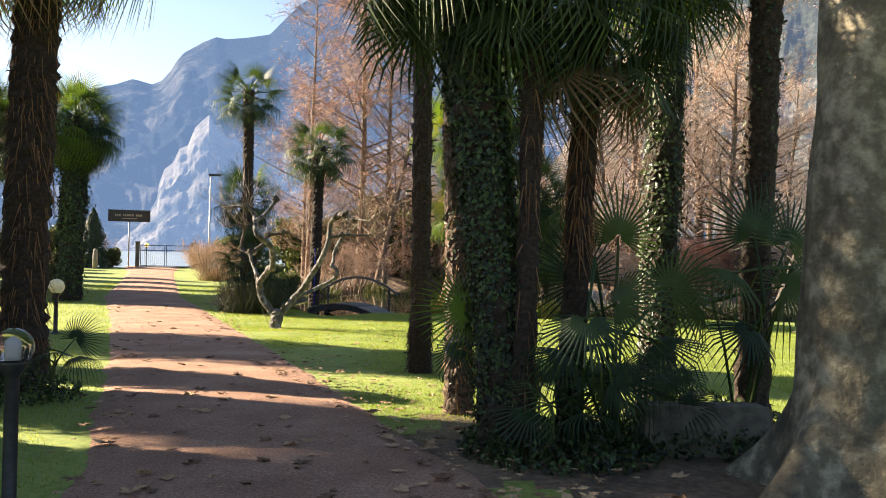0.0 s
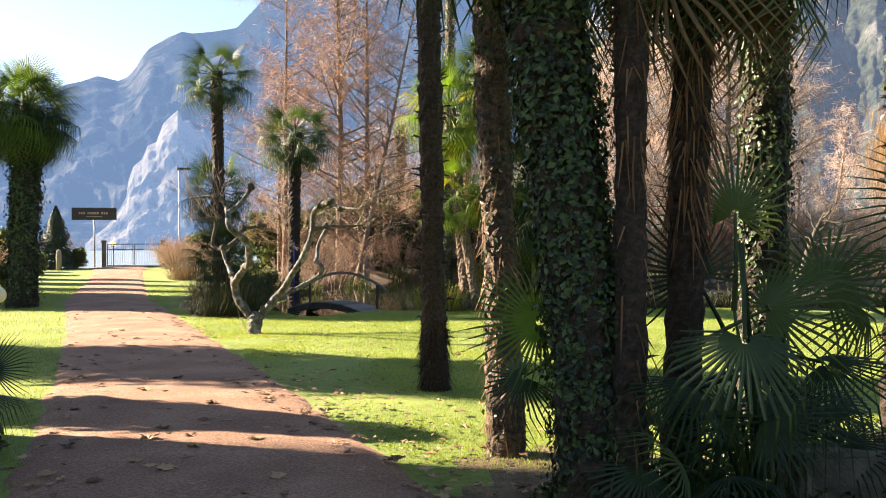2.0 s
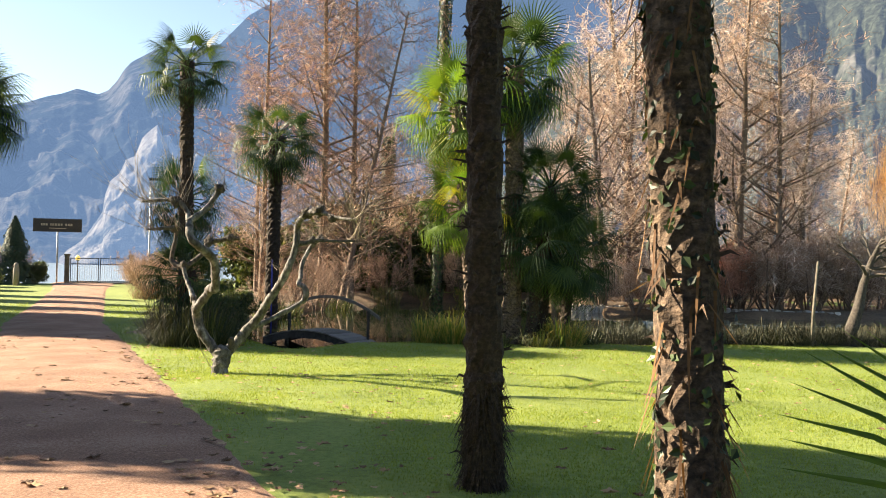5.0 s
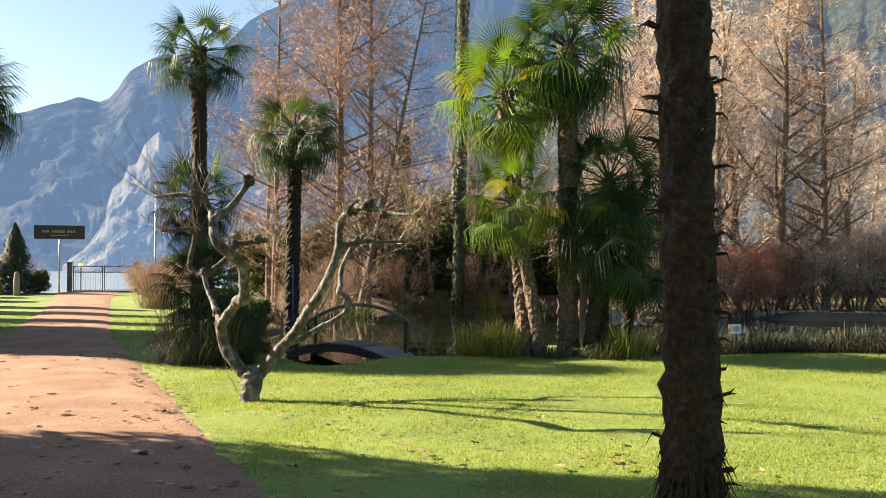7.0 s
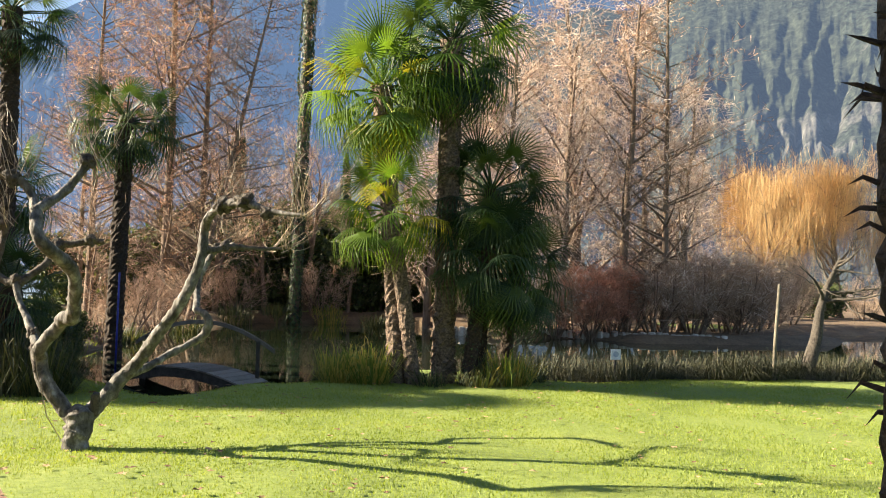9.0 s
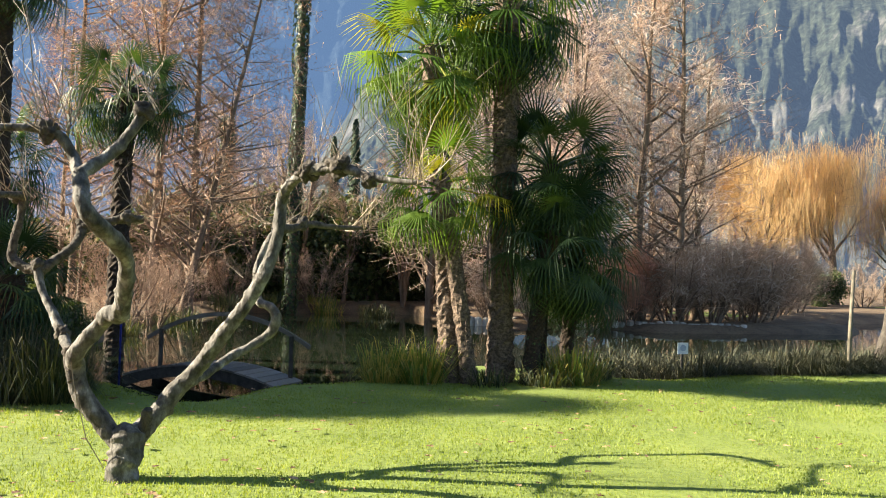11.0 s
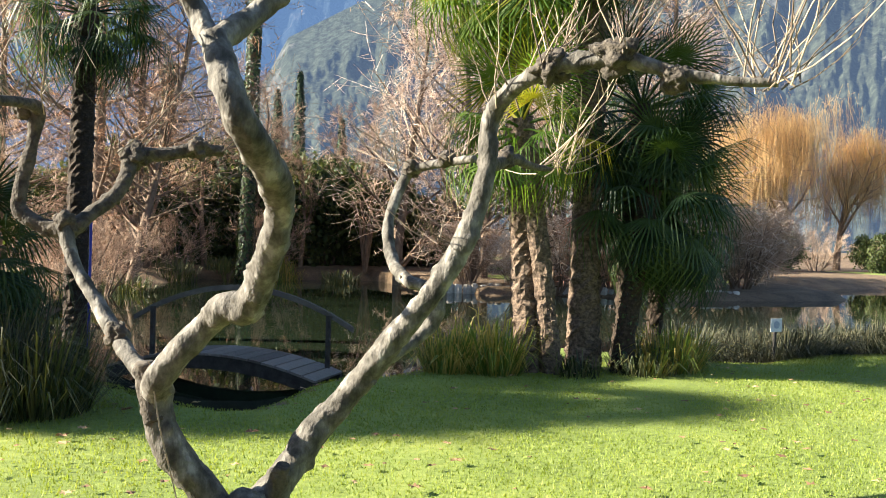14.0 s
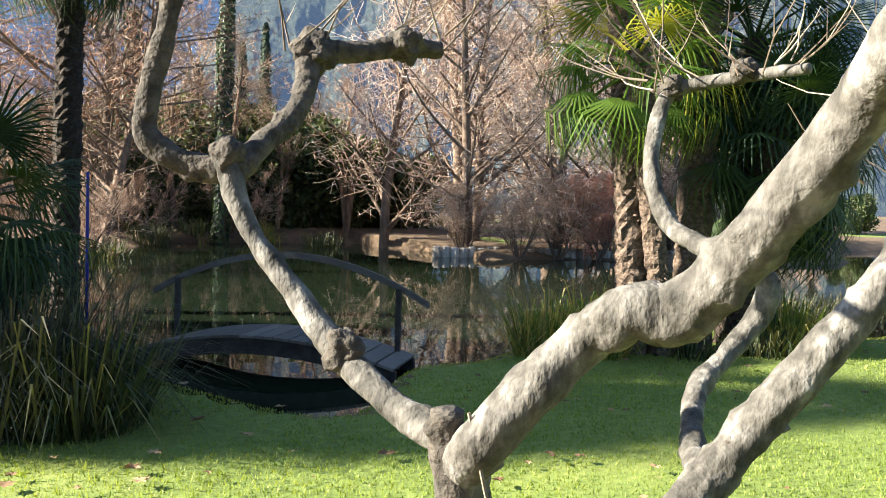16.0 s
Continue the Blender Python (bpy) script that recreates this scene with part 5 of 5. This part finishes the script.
def round_bush(x, y, h, label, seed):
    """A clipped small tree with a cloud-shaped evergreen crown on bare stems."""
    rng = random.Random(seed)
    t = thing("cloud_tree", x, y, gz(x, y), label, "tree")
    mb = MB()
    for k in range(4):
        a = k * 1.6
        mb.tube([(0, 0, -0.2), (math.cos(a) * 0.3, math.sin(a) * 0.3, h * 0.5), (math.cos(a) * 0.8, math.sin(a) * 0.8, h * 0.85)], [0.1, 0.07, 0.03], 6)
    part("trunk", mb, CYPBARK, t)
    mb = MB()
    for _ in range(5000):
        a, u = rng.uniform(0, 6.28), rng.random() ** 0.5
        r = 1.5 * u * (0.8 + 0.3 * noise.noise((math.cos(a) * 2, math.sin(a) * 2, seed)))
        mb.leaf((math.cos(a) * r, math.sin(a) * r, h * 0.78 + h * 0.25 * math.sqrt(max(0, 1 - u * u)) * rng.uniform(0.4, 1)), 0.16, rng)
    tagged(part("foliage", mb, HEDGE, t), kind="stuff")


for x, y, sc, mdl in [(24, 54, 0.9, 0), (27, 55, 1.0, 1), (30, 57, 1.1, 0), (33.5, 58, 1.2, 1), (37, 59, 1.1, 0), (41, 59.5, 1.3, 1), (45, 58, 1.2, 0), (26, 60, 1.2, 1), (35, 63, 1.3, 0)]:
    plant(LBUSH if mdl == 0 else BUSH, "bank_shrub", x, y, "shrub on the far bank below the willows", "shrub", rng.uniform(0, 360), sc, "shrubs on the far bank")
round_bush(7.0, 52.9, 3.9, "small evergreen tree with a flat rounded crown", 4)

# unseen trees added on the sun's side of the path to cast its shade
for x, y, h, r, sd in [(-8.3, 10.16, 4.2, 1.45, 23), (-7.6, 6.76, 5.5, 1.6, 25), (-10.6, 10.33, 5.4, 1.5, 26), (-12.4, 8.27, 7.5, 1.8, 27), (-10, 8.02, 6.4, 1.8, 28), (-13.6, 10.1, 7.8, 1.8, 29), (-9.2, 3.74, 6.2, 1.7, 30), (-12.5, 5.66, 7.4, 1.8, 34), (-17.6, 31, 6.5, 1.6, 31), (-20.5, 34.8, 7, 1.6, 32), (-15.8, 29.3, 5.6, 1.5, 33)]:
    palm(x, y, h, 0.18, 38, r, "unseen palm added to shade the path", sd, ("dark",), (0.2, 0), spikes=60)
for x, y, h in [(-7.6, 5.56, 4.7), (-7.7, 7.66, 4.8), (-7.9, 9.8, 9.4), (-7.8, 11.94, 3.8), (-7.4, 3.59, 4.7), (-7.0, 4.6, 4.2), (-7.0, 6.6, 4.3)]:
    cone_tree(x, y, h, 1.2, "unseen evergreen added in a row to shade the path", int(50 + y), 9000, slim=True)
# out-of-view evergreens added to throw shade on the far path and pond bank
for x, y, h, r in [(-18.9, 29.8, 9.8, 1.7), (-19.6, 30.5, 9.6, 1.7), (-20.4, 32.1, 11.3, 1.9), (-21.6, 34.3, 11.4, 1.9), (-23, 36.5, 11.4, 1.9), (-25.2, 40.7, 9, 1.5), (-27.4, 44.9, 9.2, 1.5), (-29.6, 48.7, 9, 1.5)]:
    cone_tree(x, y, h, r, "unseen tall evergreen added to cast shade", int(70 + y), 16000, slim=True)
for x, y, s in [(-6.5, 55.5, 1.7), (-4.0, 56, 2.0), (-1.6, 55.0, 1.5), (0.8, 57, 2.1), (3.6, 56.5, 1.8), (6.0, 56.8, 2.2), (9.0, 57.5, 2.0), (-9.0, 56, 1.6), (11.5, 57.0, 1.7), (-3.0, 60, 2.5), (2.0, 61, 2.7), (6.8, 61, 2.6)]:
    plant(LBUSH, "evergreen_shrub", x, y, "large dark evergreen shrub behind the pond lawn", "shrub", rng.uniform(0, 360), s, "evergreens behind the pond")
# out-of-view tree placed to cast the shade band over lawn and lone palm
cone_tree(-14.0, 17.8, 14.5, 2.7, "unseen columnar evergreen added to shade the lawn", 41, 24000, slim=True)


# ---- grass, fallen leaves ----
def grass(x0, x1, y0, y1, n, h, seed):
    rng = random.Random(seed)
    vs, fs = [], []
    for _ in range(n):
        x, y = rng.uniform(x0, x1), y0 + (y1 - y0) * rng.random()
        if min(x - x0, x1 - x, y - y0, y1 - y) < 0.8 * rng.random():
            continue
        u = (x - path_mid(y - 0.34 * (x - path_mid(y)))) / path_half(y)
        if abs(u) < 0.95 + 0.12 * noise.noise((x * 3, y * 3, 2)) or pond_depth(x, y) > -0.15:
            continue
        if noise.noise((x * 0.9, y * 0.9, 4)) > 0.45 and y < 9:
            continue
        z = gz(x, y)
        a = rng.uniform(0, 6.28)
        hh = h * rng.uniform(0.5, 1.3)
        w = 0.0032 + 0.00012 * y
        c, s = math.cos(a) * w, math.sin(a) * w
        k = len(vs)
        vs += [(x - c, y - s, z), (x + c, y + s, z), (x + rng.uniform(-0.5, 0.5) * hh, y + rng.uniform(-0.5, 0.5) * hh, z + hh)]
        fs.append((k, k + 1, k + 2))
    mb = MB()
    mb.v, mb.f = vs, fs
    ob = part("grass", mb, BLADE, None)
    tagged(ob, "short bright green winter lawn grass", "grass", kind="stuff")


grass(-1.5, 7.5, 7.0, 16, 150000, 0.02, 1)
grass(-6, 10, 15, 26.5, 200000, 0.024, 2)
grass(-9, -2, 3.5, 20, 60000, 0.028, 3)
grass(-16, -4, 19, 40, 30000, 0.06, 4)


def fallen_leaves():
    rng = random.Random(9)
    mb = MB()
    for i in range(800):
        y = 3.5 + 22 * rng.random() ** 1.7
        x = path_mid(y) + (rng.uniform(-1.3, 1.5) if i % 2 else rng.uniform(0.8, 5.5))
        if i % 5 == 0:
            x = path_mid(y) + path_half(y) * rng.choice((-1, 1)) + rng.gauss(0, 0.18)
        if pond_depth(x, y) > -0.3:
            continue
        z = gz(x, y) + (0.055 if abs(x - path_mid(y)) < 1.3 else 0.05)
        s = rng.uniform(0.03, 0.085) * (1 if y < 14 else 0.8)
        n = 7
        a0 = rng.uniform(0, 6.28)
        curl = rng.uniform(0.1, 0.5) * s
        vs = [(x, y, z)]
        for k in range(n * 2):
            a = a0 + math.pi * k / n
            r = s * (1.0 if k % 2 else 0.5) * rng.uniform(0.8, 1.2)
            vs.append((x + r * math.cos(a), y + r * math.sin(a), z + curl * rng.uniform(0.0, 1.0)))
        mb.add(vs, [(0, 1 + k, 1 + (k + 1) % (2 * n)) for k in range(2 * n)])
    for i in range(700):
        x, y = rng.uniform(-5.2, 9), rng.uniform(14, 25)
        if i % 5 < 2:
            y = rng.uniform(4.5, 13)
            x = path_mid(y) + path_half(y) + 0.25 + rng.gauss(0.1, 0.35)
        if pond_depth(x, y) > -0.4:
            continue
        z, s, a0 = gz(x, y) + 0.05, rng.uniform(0.02, 0.055), rng.uniform(0, 6.28)
        vs = [(x, y, z + 0.012)] + [(x + s * r * math.cos(a0 + k), y + s * r * math.sin(a0 + k), z + rng.uniform(0, 0.02)) for k, r in ((0, 1), (0.8, 0.5), (1.6, 0.9), (2.5, 0.45), (3.3, 1), (4.1, 0.5), (5, 0.9), (5.7, 0.5))]
        mb.add(vs, [(0, 1 + k, 1 + (k + 1) % 8) for k in range(8)])
    ob = part("fallen_leaves", mb, LEAF, None)
    tagged(ob, "dry brown fallen leaves scattered on path and lawn", "leaves", kind="stuff")


fallen_leaves()


def undergrowth(x, y, r, h, n, mat, label, seed):
    rng = random.Random(seed)
    mb = MB()
    for _ in range(n):
        a, u = rng.uniform(0, 6.28), rng.random() ** 0.5
        px, py = x + r * u * math.cos(a), y + r * u * math.sin(a)
        mb.leaf((px, py, gz(px, py) + h * rng.random() * (1.1 - u * 0.7)), rng.uniform(0.03, 0.06), rng)
    tagged(part("ground_ivy", mb, mat, None), label, "ivy", kind="stuff")


undergrowth(1.0, 7.0, 0.85, 0.28, 3000, IVY, "dark ivy undergrowth at the foot of the palms", 1)
undergrowth(2.3, 7.7, 1.0, 0.45, 3500, IVY, "dark ivy undergrowth behind the planter", 2)
undergrowth(-4.4, 9.0, 0.6, 0.35, 900, IVY, "dark low plants under the roadside palm", 3)
